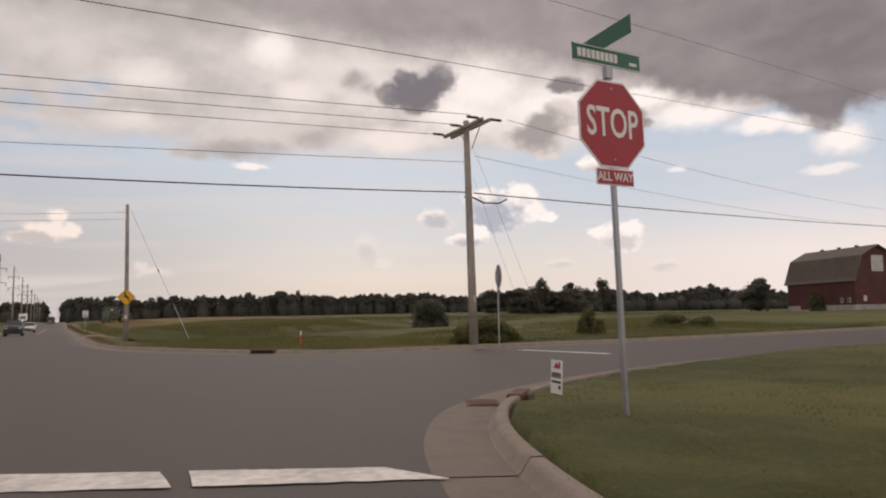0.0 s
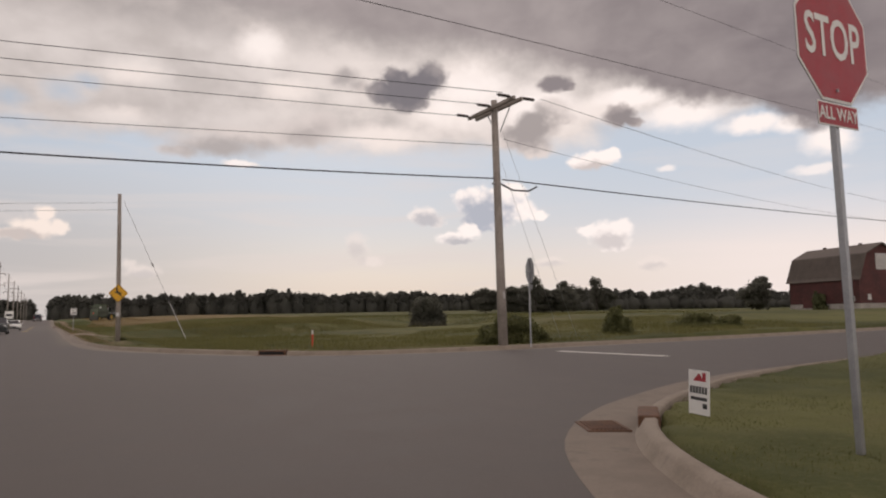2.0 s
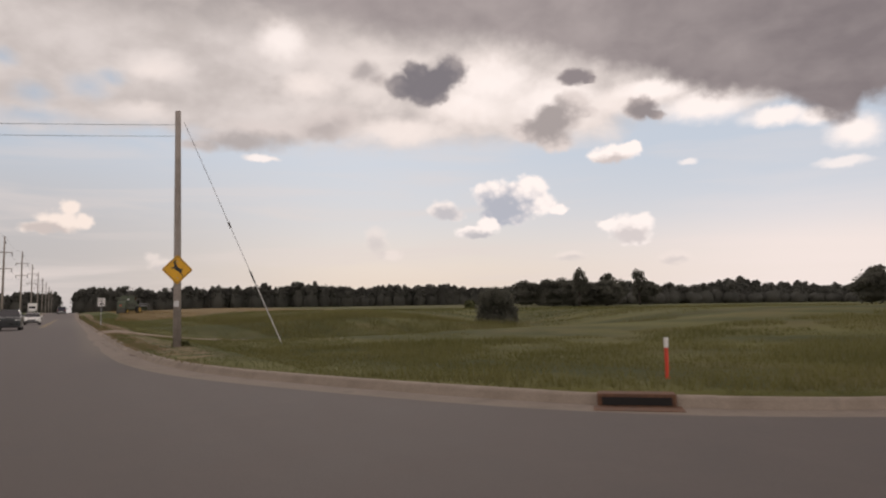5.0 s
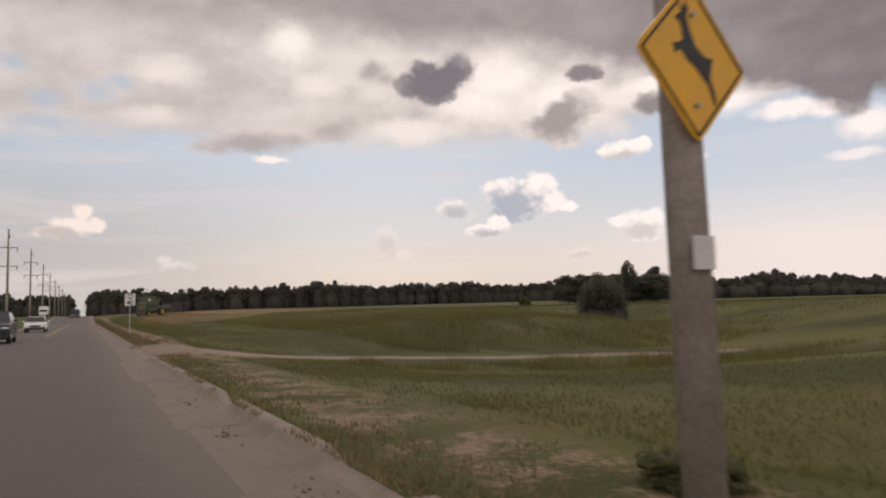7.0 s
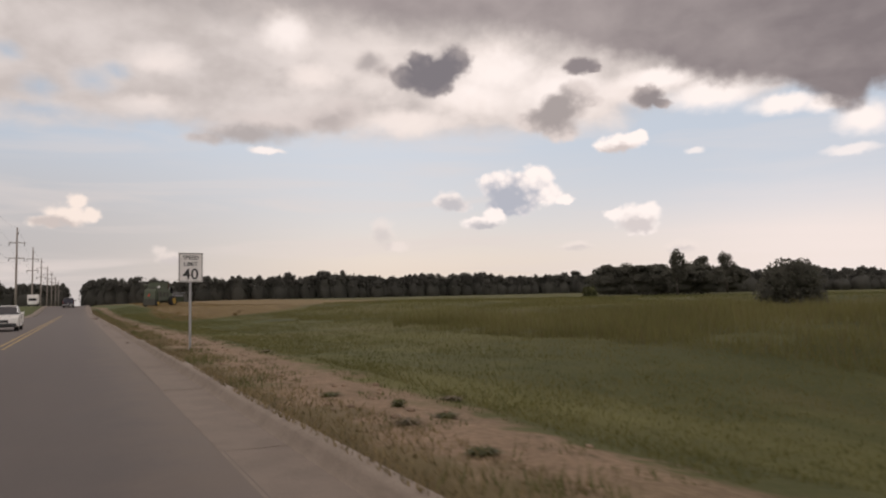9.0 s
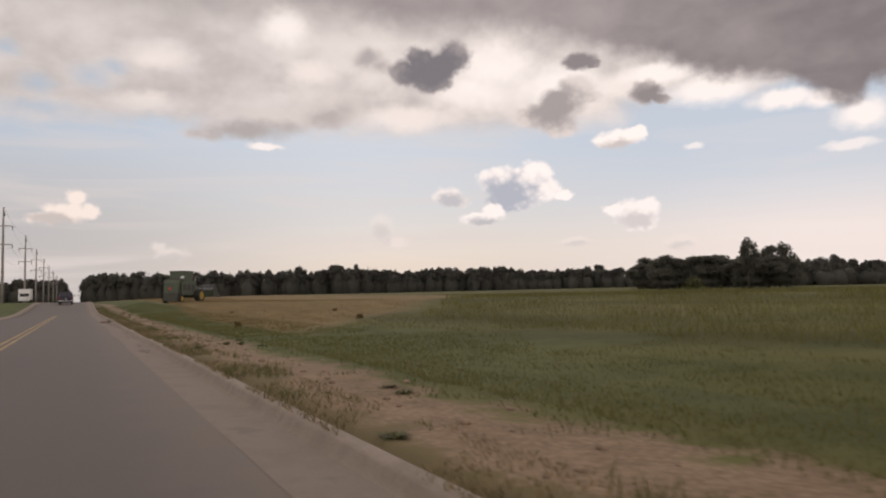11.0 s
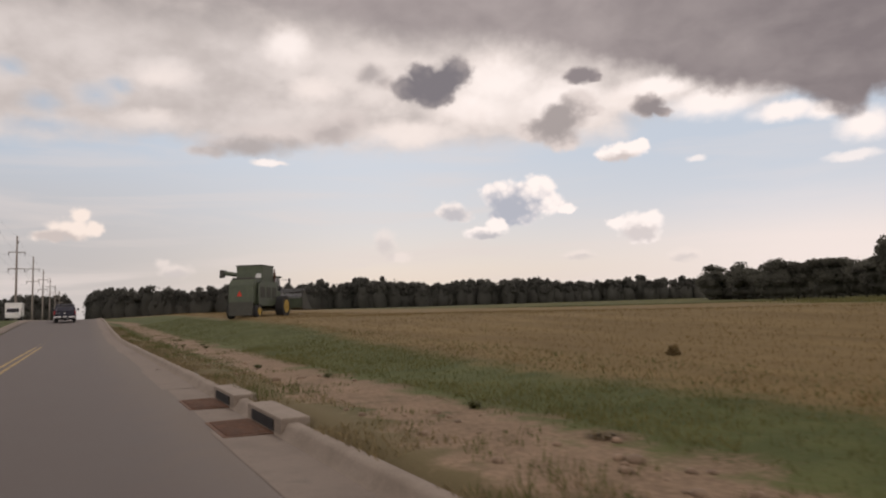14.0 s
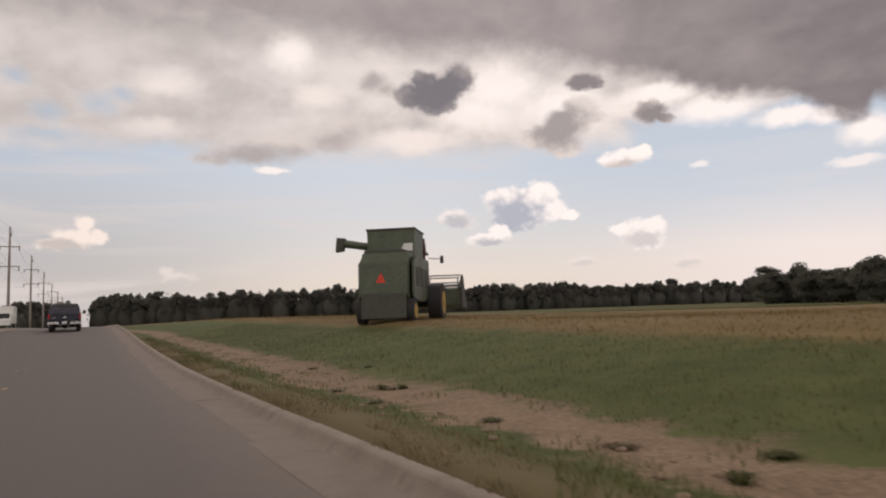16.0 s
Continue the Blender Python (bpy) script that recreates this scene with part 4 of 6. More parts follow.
def stop_sign():
    s = empty("stop_sign", pose(5.745, 6.12, 0.10, 0, -1.2, 2), "red octagonal stop sign with plate and street blades on post", "road sign")
    post(s, 4.02)
    zc, d = 3.44, -0.012
    pl = part("octagon_plate", prism([(a, b + zc) for a, b in octagon(1.06)], 0.006, "y", d), DULL, s)
    part("white_edge", prism([(a, b + zc) for a, b in octagon(1.055)], 0.003, "y", d - 0.003), SIGN_WHITE, pl)
    part("red_face", prism([(a, b + zc) for a, b in octagon(1.01)], 0.003, "y", d - 0.006), SIGN_RED, pl)
    words("STOP", 0.50, SIGN_WHITE, pl, pose(0, d - 0.008, zc), "lettering", squeeze=0.70)
    for z in (zc - 0.43, zc + 0.43):
        part("bolt", disc(0.014, 0.012, "y", (0, d - 0.012, z), 8), STEEL, pl)
    w = part("supplement_plate", box(-0.30, 0.30, d, d + 0.006, 2.70, 2.90, 0.002), DULL, s)
    part("white_edge", box(-0.30, 0.30, d - 0.003, d, 2.70, 2.90), SIGN_WHITE, w)
    part("red_face", box(-0.287, 0.287, d - 0.006, d - 0.003, 2.713, 2.887), SIGN_RED, w)
    words("ALL WAY", 0.15, SIGN_WHITE, w, pose(0, d - 0.008, 2.80), "lettering", squeeze=0.9)
    part("blade_bracket", box(-0.05, 0.05, -0.02, 0.06, 4.0, 4.16, 0.01), STEEL, s)
    for turn, z, length in ((0, 4.16, 1.10), (82, 4.40, 0.95)):
        m = pose(0, 0.02, z, 0, 0, turn)
        bm = box(-length / 2, length / 2, -0.004, 0.004, 0, 0.22, 0.003)
        bm.transform(m)
        b = part("street_blade", bm, SIGN_GREEN, s, "green street name blade with white edge")
        x = -length / 2 + 0.08
        bars = [(x + 0.073 * k, x + 0.073 * k + 0.055, 0.06, 0.165) for k in range(9)] + [(length / 2 - 0.18, length / 2 - 0.06, 0.06, 0.10)]
        bars += [(-length / 2 + 0.01, length / 2 - 0.01, a, e) for a, e in ((0.004, 0.014), (0.206, 0.216))]
        for x0, x1, z0, z1 in bars:
            bm = box(x0, x1, -0.008, -0.004, z0, z1)
            bm.transform(m)
            part("bar", bm, SIGN_WHITE, b)


stop_sign()


def sign_from_behind():
    s = empty("stop_sign", pose(15.55, 23.6, 0.25, 0, 0, 72), "grey metal back of an octagonal stop sign on post", "road sign")
    post(s, 3.0)
    pl = part("octagon_plate", prism([(a, b + 2.62) for a, b in octagon(0.94)], 0.008, "y", -0.012), DULL, s)
    part("red_face", prism([(a, b + 2.62) for a, b in octagon(0.90)], 0.003, "y", -0.016), SIGN_RED, pl)
    w = part("supplement_plate", box(-0.25, 0.25, -0.012, -0.004, 1.93, 2.09, 0.002), DULL, s)
    part("cross_strap", box(-0.30, 0.30, 0.056, 0.066, 2.55, 2.62), STEEL, s)


sign_from_behind()


def speed_sign():
    s = empty("speed_limit_sign", pose(2.66, 88.65, float(land(2.66, 88.65)), 0, 0, 3), "white speed limit sign with black figures on steel post", "road sign")
    post(s, 2.52)
    pl = part("plate", box(-0.305, 0.305, -0.016, -0.008, 1.76, 2.52, 0.003), SIGN_WHITE, s)
    bm = bmesh.new()
    for a in ((-0.29, 0.29, 1.775, 1.79), (-0.29, 0.29, 2.49, 2.505), (-0.29, -0.275, 1.79, 2.49), (0.275, 0.29, 1.79, 2.49)):
        box(a[0], a[1], -0.019, -0.016, a[2], a[3], bm=bm)
    part("border", bm, SIGN_BLACK, pl)
    words("SPEED", 0.15, SIGN_BLACK, pl, pose(0, -0.018, 2.39), "lettering")
    words("LIMIT", 0.15, SIGN_BLACK, pl, pose(0, -0.018, 2.22), "lettering")
    words("40", 0.40, SIGN_BLACK, pl, pose(0, -0.018, 1.95), "lettering")


speed_sign()


def yard_sign():
    s = empty("yard_sign", pose(6.45, 8.35, 0.10, -2, 1.5, -98), "small white yard sign with red roof shape in grass", "yard sign")
    part("panel", box(-0.165, 0.165, -0.004, 0.004, 0.02, 0.52, 0.002), SIGN_WHITE, s)
    part("roof_shape", prism([(-0.09, 0.40), (0.0, 0.49), (0.06, 0.43), (0.06, 0.50), (0.11, 0.50), (0.11, 0.40)], 0.002, "y", -0.0065), SIGN_RED, s, "red roof-shaped mark")
    for x0, x1, z0, z1 in [(-0.13, 0.13, 0.185, 0.22), (0.06, 0.13, 0.10, 0.155)] + [(-0.14 + k * 0.047, -0.105 + k * 0.047, 0.26, 0.34) for k in range(6)]:
        part("bar", box(x0, x1, -0.0065, -0.0045, z0, z1), SIGN_BLACK, s)
    for x in (-0.13, 0.13):
        part("stake", tube([(x, 0.006, -0.15), (x, 0.006, 0.30)], 0.004, 5), STEEL, s)


yard_sign()


def marker():
    x, y = 8.7, 28.0
    s = empty("marker_post", pose(x, y, float(land(x, y))), "thin orange marker post standing in meadow grass", "marker post")
    part("shaft", tube([(0, 0, -0.1), (0, 0, 0.60)], 0.03, 8), ORANGE, s)
    part("cap", tube([(0, 0, 0.50), (0, 0, 0.66)], 0.036, 8), SIGN_WHITE, s)


marker()


def storm_inlets():
    # flat iron grate in the near gutter
    g = empty("storm_grate", pose(5.52, 8.92, 0.012, 0, 0, 62), "rusty cast iron storm grate in concrete gutter", "drain")
    part("frame", box(-0.34, 0.34, -0.24, 0.24, -0.06, 0.006, 0.004), RUST, g)
    for k in range(9):
        y = -0.18 + k * 0.045
        part("bar", box(-0.30, 0.30, y - 0.012, y + 0.012, 0.006, 0.02, 0.003), RUST, g)
    h = empty("kerb_inlet", pose(6.05, 8.70, 0.0, 0, 0, 45), "rusty iron kerb inlet hood behind the grate", "drain")
    part("hood", box(-0.40, 0.40, -0.10, 0.14, -0.05, 0.165, 0.03), RUST, h)
    part("mouth", box(-0.32, 0.32, -0.108, -0.10, 0.02, 0.10), MOUTH_SHADE, h)
    h = empty("kerb_inlet", pose(6.85, 26.75, 0.0, 0, 0, -40), "rusty iron kerb inlet in the far kerb", "drain")
    part("hood", box(-0.50, 0.50, -0.10, 0.22, -0.05, 0.165, 0.03), RUST, h)
    part("mouth", box(-0.44, 0.44, -0.112, -0.10, 0.02, 0.12), MOUTH_SHADE, h)
    part("apron", box(-0.55, 0.55, -0.55, -0.10, -0.02, 0.012, 0.004), RUST, h)


storm_inlets()


# ---- transmission line along the far side of the road ----
def tower():
    t = empty("transmission_pole", pose(-12, 186, float(land(-12, 186))), "tall grey wooden transmission pole with two cross-arms", "transmission pole", "transmission line")
    part("shaft", tube([(0, 0, z) for z in (-0.3, 6, 12, 17)], 0.27, 10, radius_end=0.14), WOOD, t, smooth=True)
    for z in (10.3, 13.6):
        part("cross_arm", box(-1.5, 1.5, -0.08, 0.08, z, z + 0.17, 0.02), WOOD, t)
        for x in (-1.4, 1.4):
            part("insulator", tube([(x, 0, z), (x, 0, z - 0.6)], 0.07, 8), CERAMIC, t)
    part("insulator", tube([(0.2, 0, 16.0), (0.2, 0, 15.4)], 0.07, 8), CERAMIC, t)
    return t


TOWER = tower()
TOWER_YS = (186, 244, 302, 353, 406, 460, 520, 590)
for y in TOWER_YS[1:]:
    copy_thing(TOWER, pose(-12, y, float(land(-12, y))))
for x, z in ((-1.4, 9.7), (1.4, 9.7), (-1.4, 13.0), (1.4, 13.0), (0, 17.0)):
    bm = bmesh.new()
    ends = (128,) + TOWER_YS
    for a, b in zip(ends, ends[1:]):
        tube(sag((-12 + x, a, z + float(land(-12, a))), (-12 + x, b, z + float(land(-12, b))), 1.0, 12), 0.012, 4, bm=bm)
    tagged(part("transmission_wire", bm, WIRE), "thin dark transmission wire along the road", "wire", "transmission line")


# ---- vehicles ----
def wheel(parent, x, y, r, w, rim, sides=22):
    t = part("tyre", disc(r, w, "x", (x, y, r), sides, 0.03 if r < 0.6 else 0.06), RUBBER, None, smooth=False)
    t.parent = parent
    s = 1 if x > 0 else -1
    part("rim", disc(r * 0.6, 0.04, "x", (x + s * w / 2, y, r), 16, 0.008), rim, t)
    part("hub", disc(r * 0.2, 0.05, "x", (x + s * (w / 2 + 0.025), y, r), 10, 0.006), rim, t)
    return t


def pickup():
    """Dark crew-cab pickup with a canopy over the bed, seen from behind. Local +y is its front."""
    y0 = 221.0
    t = empty("pickup_truck", pose(-1.75, y0, float(road_z(y0)) + 0.02, 0.5, 0, 0), "dark blue-grey pickup truck with bed canopy driving on road", "pickup truck")
    low = [(0.06, 0.62), (0.0, 0.75), (0.0, 1.22), (0.04, 1.28), (5.0, 1.22), (5.62, 1.05), (5.70, 0.80), (5.66, 0.55), (5.0, 0.42), (0.9, 0.42)]
    b = part("body", prism(low, 1.96, "x", -0.98, 0.05), TRUCK_PAINT, t)
    cab = [(0.07, 1.26), (0.30, 1.86), (0.45, 1.92), (3.0, 1.93), (3.35, 1.87), (4.05, 1.24)]
    bm = prism(cab, 1.90, "x", -0.95, 0.04)
    for v in bm.verts:
        v.co.x *= 1 - 0.17 * max(0, (v.co.z - 1.25) / 0.68)
    c = part("canopy", bm, TRUCK_PAINT, t)
    rw = bmesh.new()
    vs = [rw.verts.new(p) for p in ((-0.80, 0.118, 1.33), (0.80, 0.118, 1.33), (0.70, 0.268, 1.80), (-0.70, 0.268, 1.80))]
    f = rw.faces.new(vs)
    bmesh.ops.solidify(rw, geom=[f], thickness=0.012)
    bmesh.ops.recalc_face_normals(rw, faces=rw.faces)
    part("rear_window", rw, TINT, c, "dark tinted rear window")
    for s in (-1, 1):
        sw = prism([(0.55, 1.36), (0.62, 1.78), (1.75, 1.79), (1.75, 1.36)], 0.012, "x", 0)
        for v in sw.verts:
            v.co.x = s * (v.co.x + 0.955 * (1 - 0.17 * max(0, (v.co.z - 1.25) / 0.68)))
        part("side_window", sw, TINT, c)
        sw = prism([(1.95, 1.36), (1.95, 1.79), (3.1, 1.79), (3.6, 1.36)], 0.012, "x", 0)
        for v in sw.verts:
            v.co.x = s * (v.co.x + 0.955 * (1 - 0.17 * max(0, (v.co.z - 1.25) / 0.68)))
        part("side_window", sw, TINT, c)
        part("tail_light", box(s * 0.93 - 0.055, s * 0.93 + 0.055, -0.03, 0.05, 0.86, 1.22, 0.015), LIGHT_RED, b, "tall red tail light")
        part("mirror", box(s * 1.17 - 0.10, s * 1.17 + 0.10, 3.38, 3.48, 1.25, 1.50, 0.03), PLASTIC, t)
        part("mirror_arm", tube([(s * 0.92, 3.45, 1.28), (s * 1.10, 3.43, 1.33)], 0.02, 5), PLASTIC, t)
        wheel(t, s * 0.83, 1.15, 0.39, 0.27, CHROME)
        wheel(t, s * 0.83, 4.75, 0.39, 0.27, CHROME)
        part("bumper_end", box(s * 0.66 - 0.34, s * 0.66 + 0.34, -0.17, 0.02, 0.50, 0.68, 0.03), CHROME, t, "dull chrome bumper end")
        part("exhaust_tip", tube([(s * 0.25, -0.02, 0.42), (s * 0.25, 0.25, 0.42)], 0.035, 8), CHROME, t)
    part("tailgate", box(-0.80, 0.80, -0.02, 0.01, 0.74, 1.24, 0.012), TRUCK_PAINT, t)
    part("gate_handle", box(-0.12, 0.12, -0.04, -0.015, 1.10, 1.19, 0.01), PLASTIC, t)
    bm = disc(0.12, 0.02, "y", (0, -0.03, 0.98), 20)
    for v in bm.verts:
        v.co.z = 0.98 + (v.co.z - 0.98) * 0.42
    part("oval_badge", bm, CHROME, t, "small plain chrome oval")
    part("nameplate", box(-0.74, -0.50, -0.032, -0.018, 0.955, 0.985), CHROME, t)
    part("bumper_step", box(-0.34, 0.34, -0.16, 0.02, 0.48, 0.55, 0.015), PLASTIC, t)
    part("number_plate", box(-0.16, 0.16, -0.055, -0.04, 0.555, 0.72, 0.004), SIGN_WHITE, t, "white number plate with grey bar")
    part("plate_bar", box(-0.12, 0.12, -0.060, -0.055, 0.60, 0.66), DULL, t)
    part("rear_axle", tube([(-0.75, 1.15, 0.38), (0.75, 1.15, 0.38)], 0.07, 8), PLASTIC, t)
    part("axle_housing", disc(0.16, 0.26, "y", (0, 1.15, 0.38), 14, 0.04), PLASTIC, t)
    part("chassis", box(-0.55, 0.55, 0.2, 5.2, 0.42, 0.55, 0.02), PLASTIC, t)
    part("roof_mark", box(-0.13, 0.13, 0.158, 0.170, 1.45, 1.485), SIGN_WHITE, t)


pickup()


def saloon(x, y, paint, label, tall=0.0):
    """An oncoming car; local +y is its front, turned towards the crossing."""
    t = empty("car", pose(x, y, float(road_z(y)) + 0.015, 0, 0, 180), label, "car")
    low = [(0.0, 0.45), (0.02, 0.85 + tall * .5), (1.0, 0.95 + tall * .6), (3.3, 0.92 + tall * .6), (4.35, 0.76 + tall * .6), (4.6, 0.62 + tall * .4), (4.58, 0.32), (4.2, 0.22), (0.3, 0.24)]
    b = part("body", prism(low, 1.74, "x", -0.87, 0.07), paint, t)
    z = 0.92 + tall * .6
    g = prism([(0.35 - tall * .3, z), (1.0 - tall, z + 0.46 + tall * .1), (2.3, z + 0.48 + tall * .1), (3.35, z)], 1.6, "x", -0.8, 0.03)
    for v in g.verts:
        v.co.x *= 1 - 0.22 * max(0, (v.co.z - z) / 0.5)
    c = part("cabin_glass", g, TINT, t)
    r = prism([(0.95 - tall, z + 0.455 + tall * .1), (1.05 - tall, z + 0.50 + tall * .1), (2.25, z + 0.51 + tall * .1), (2.36, z + 0.46 + tall * .1)], 1.28, "x", -0.64, 0.015)
    part("roof", r, paint, t)
    for s in (-1, 1):
        wheel(t, s * 0.76, 0.85, 0.32, 0.21, CHROME)
        wheel(t, s * 0.76, 3.65, 0.32, 0.21, CHROME)
        part("headlight", box(s * 0.66 - 0.17, s * 0.66 + 0.17, 4.36, 4.56, 0.58 + tall * .4, 0.72 + tall * .4, 0.03), LAMP_CLEAR, b)
        part("mirror", box(s * 0.98 - 0.09, s * 0.98 + 0.09, 2.95, 3.05, z, z + 0.13, 0.02), paint, t)
    part("grille", box(-0.42, 0.42, 4.50, 4.60, 0.48 + tall * .3, 0.64 + tall * .4, 0.01), PLASTIC, b)
    part("bumper", box(-0.80, 0.80, 4.46, 4.64, 0.28, 0.45, 0.04), PLASTIC, t)
    return t


saloon(-3.75, 119.0, CAR_WHITE, "white saloon car on the far lane of the road")
saloon(-4.05, 88.5, CAR_DARK, "dark green estate car on the far lane of the road", 0.35)


def camper():
    x, y = -10.6, 284
    t = empty("box_truck", pose(x, y, float(land(x, y)), 0, 0, 180), "white box truck parked on the grass beside the road", "truck")
    part("box_body", box(-1.25, 1.25, 0, 5.0, 0.75, 3.1, 0.06), CAR_WHITE, t)
    part("cab", prism([(5.0, 0.5), (5.0, 2.2), (5.9, 2.15), (6.5, 1.4), (6.9, 1.25), (6.9, 0.5)], 2.1, "x", -1.05, 0.05), CAR_WHITE, t)
    part("windscreen", prism([(5.95, 2.08), (6.47, 1.42), (6.5, 1.45), (5.98, 2.12)], 1.8, "x", -0.9), TINT, t)
    for s in (-1, 1):
        wheel(t, s * 1.0, 1.2, 0.42, 0.28, CHROME)
        wheel(t, s * 0.95, 5.9, 0.42, 0.28, CHROME)


camper()


def combine():
    """Older combine harvester at work, seen from behind; local +y is its front."""
    x, y = 10.3, 193.4
    t = empty("combine_harvester", pose(x, y, float(land(x, y)) - 0.02, 0, 0, -35) @ Matrix.Scale(1.03, 4), "green combine harvester with reel header working in stubble field", "combine harvester")
    hood = [(0.0, 1.15), (0.05, 2.45), (0.45, 2.85), (1.7, 2.9), (1.7, 1.0), (0.5, 0.95)]
    h = part("rear_hood", prism(hood, 1.9, "x", -0.95, 0.05), GREEN_PAINT, t, "dusty green rear hood")
    part("straw_curtain", prism([(-0.05, 0.22), (0.0, 1.2), (0.06, 1.2), (0.05, 0.2)], 1.8, "x", -0.9), GREEN_DARK, h, "dusty rubber straw curtain")
    part("chaffer", box(-0.85, 0.85, 0.08, 1.8, 0.55, 1.1, 0.04), GREEN_DARK, t)
    for s in (-1, 1):
        p = part("side_panel", prism([(0.5, 1.05), (0.55, 2.45), (1.2, 2.75), (4.3, 2.75), (4.3, 1.25), (3.2, 0.9), (1.3, 0.9)], 0.10, "x", s * 1.10 - 0.05, 0.02), GREEN_PAINT, t, "pressed green side panel")
        for k in range(3):
            part("louvre", box(s * 1.155 - 0.015, s * 1.155 + 0.015, 0.9 + k * 1.1, 1.7 + k * 1.1, 1.5, 2.3, 0.012), GREEN_DARK, p)
    part("core", box(-1.04, 1.04, 1.2, 4.3, 1.0, 2.7, 0.03), GREEN_DARK, t)
    tank = prism([(-0.98, 2.72), (-1.02, 3.92), (1.02, 3.92), (0.98, 2.72)], 2.2, "y", 1.55, 0.03)
    k = part("grain_tank", tank, GREEN_PAINT, t, "faded green grain tank with open top")
    part("tank_rim", box(-1.05, 1.05, 1.50, 3.80, 3.90, 3.98, 0.015), GREEN_DARK, k)
    part("tank_window", prism([(0.40, 3.02), (0.58, 3.32), (0.94, 3.32), (0.92, 3.0)], 0.01, "y", 1.535), LAMP_CLEAR, k, "small pale tank window")
    au = part("unloading_auger", tube([(-0.6, 2.1, 3.22), (-1.4, 1.95, 3.34), (-2.15, 1.8, 3.46)], 0.17, 12), GREEN_PAINT, t, "green unloading auger swung out")
    part("spout", prism([(-2.0, 3.66), (-2.36, 3.70), (-2.42, 3.08), (-2.10, 3.12)], 0.34, "y", 1.62, 0.02), GREEN_DARK, au)
    part("engine_cover", box(-0.9, 0.75, 0.5, 1.6, 2.75, 3.0, 0.06), GREEN_DARK, t)
    part("slow_triangle", prism([(-0.30, 1.62), (0.10, 1.62), (-0.10, 2.02)], 0.02, "y", -0.02), ORANGE, h, "bright orange-red slow vehicle triangle")
    cab = part("cab", box(-0.85, 0.85, 4.2, 5.7, 1.65, 2.1, 0.04), GREEN_PAINT, t)
    g = prism([(4.25, 2.1), (4.25, 3.15), (5.55, 3.15), (5.85, 2.1)], 1.62, "x", -0.81, 0.03)
    part("cab_glass", g, TINT, cab, "dark cab glass")
    part("cab_roof", box(-0.92, 0.92, 4.15, 5.8, 3.13, 3.28, 0.05), GREEN_PAINT, cab)
    part("door_panel", box(0.82, 0.87, 4.25, 4.75, 2.0, 3.1, 0.01), DULL, cab, "pale grey door edge")
    part("exhaust", tube([(1.0, 4.0, 2.7), (1.0, 4.0, 3.75)], 0.05, 8), RUST, t)
    part("muffler", tube([(1.0, 4.0, 3.05), (1.0, 4.0, 3.5)], 0.09, 10), RUST, t)
    for s in (-1, 1):
        m = part("mirror_arm", tube([(s * 0.9, 5.7, 3.0), (s * 1.5, 5.8, 2.95)], 0.02, 5), WIRE, t)
        part("mirror", box(s * 1.5 - 0.03, s * 1.5 + 0.13, 5.76, 5.82, 2.75, 3.1, 0.01), PLASTIC, m)
        wheel(t, s * 1.45, 4.5, 0.86, 0.62, YELLOW_RIM, 28)
        wheel(t, s * 1.0, 0.62, 0.50, 0.34, YELLOW_RIM)
    part("rear_axle", tube([(-1.1, 0.55, 0.55), (1.1, 0.55, 0.55)], 0.10, 8), GREEN_DARK, t)
    part("front_axle", tube([(-1.3, 4.5, 0.86), (1.3, 4.5, 0.86)], 0.16, 8), GREEN_DARK, t)
    part("feeder_house", prism([(5.0, 0.9), (5.0, 1.7), (6.8, 1.45), (6.8, 0.8)], 1.2, "x", -0.6, 0.03), GREEN_DARK, t)
    up = 0.5
    hd = part("header_pan", prism([(6.6, 0.25 + up), (6.6, 1.05 + up), (6.7, 1.05 + up), (6.85, 0.35 + up), (7.9, 0.22 + up), (7.9, 0.15 + up)], 4.6, "x", -2.3, 0.02), GREEN_PAINT, t, "wide green cutting header held raised")
    for s in (-1, 1):
        part("divider", prism([(6.5, 0.15 + up), (6.5, 1.1 + up), (6.9, 1.7 + up), (7.15, 1.75 + up), (7.9, 0.8 + up), (8.8, 0.12 + up)], 0.10, "x", s * 2.34 - 0.05, 0.015), GREEN_DARK, hd)
        part("reel_arm", tube([(s * 2.22, 6.6, 1.05 + up), (s * 2.22, 7.4, 1.45 + up)], 0.05, 6), GREEN_DARK, hd)
    reel = part("reel", tube([(-2.2, 7.4, 1.25 + up), (2.2, 7.4, 1.25 + up)], 0.07, 8), DULL, hd)
    for q in range(6):
        a = math.pi * q / 3 + 0.3
        dy, dz2 = 0.52 * math.cos(a), 0.52 * math.sin(a)
        part("bat", tube([(-2.2, 7.4 + dy, 1.25 + up + dz2), (2.2, 7.4 + dy, 1.25 + up + dz2)], 0.035, 5), DULL, reel)
    for xx in (-2.1, -0.7, 0.7, 2.1):
        bm = bmesh.new()
        for q in range(6):
            a = math.pi * q / 3 + 0.3
            tube([(xx, 7.4, 1.25 + up), (xx, 7.4 + 0.52 * math.cos(a), 1.25 + up + 0.52 * math.sin(a))], 0.018, 4, bm=bm)
        part("spider", bm, DULL, reel)
    ld = bmesh.new()
    for yy in (4.3, 5.0):
        tube([(-1.55, yy, 1.5), (-1.6, yy, 2.6)], 0.02, 5, bm=ld)
    for z in (1.5, 1.85, 2.2, 2.6):
        tube([(-1.57, 4.3, z), (-1.57, 5.0, z)], 0.02, 5, bm=ld)
    part("platform_rail", ld, STEEL, t)
    part("platform", box(-1.6, -0.85, 4.2, 5.6, 1.55, 1.62, 0.01), GREEN_DARK, t)


combine()


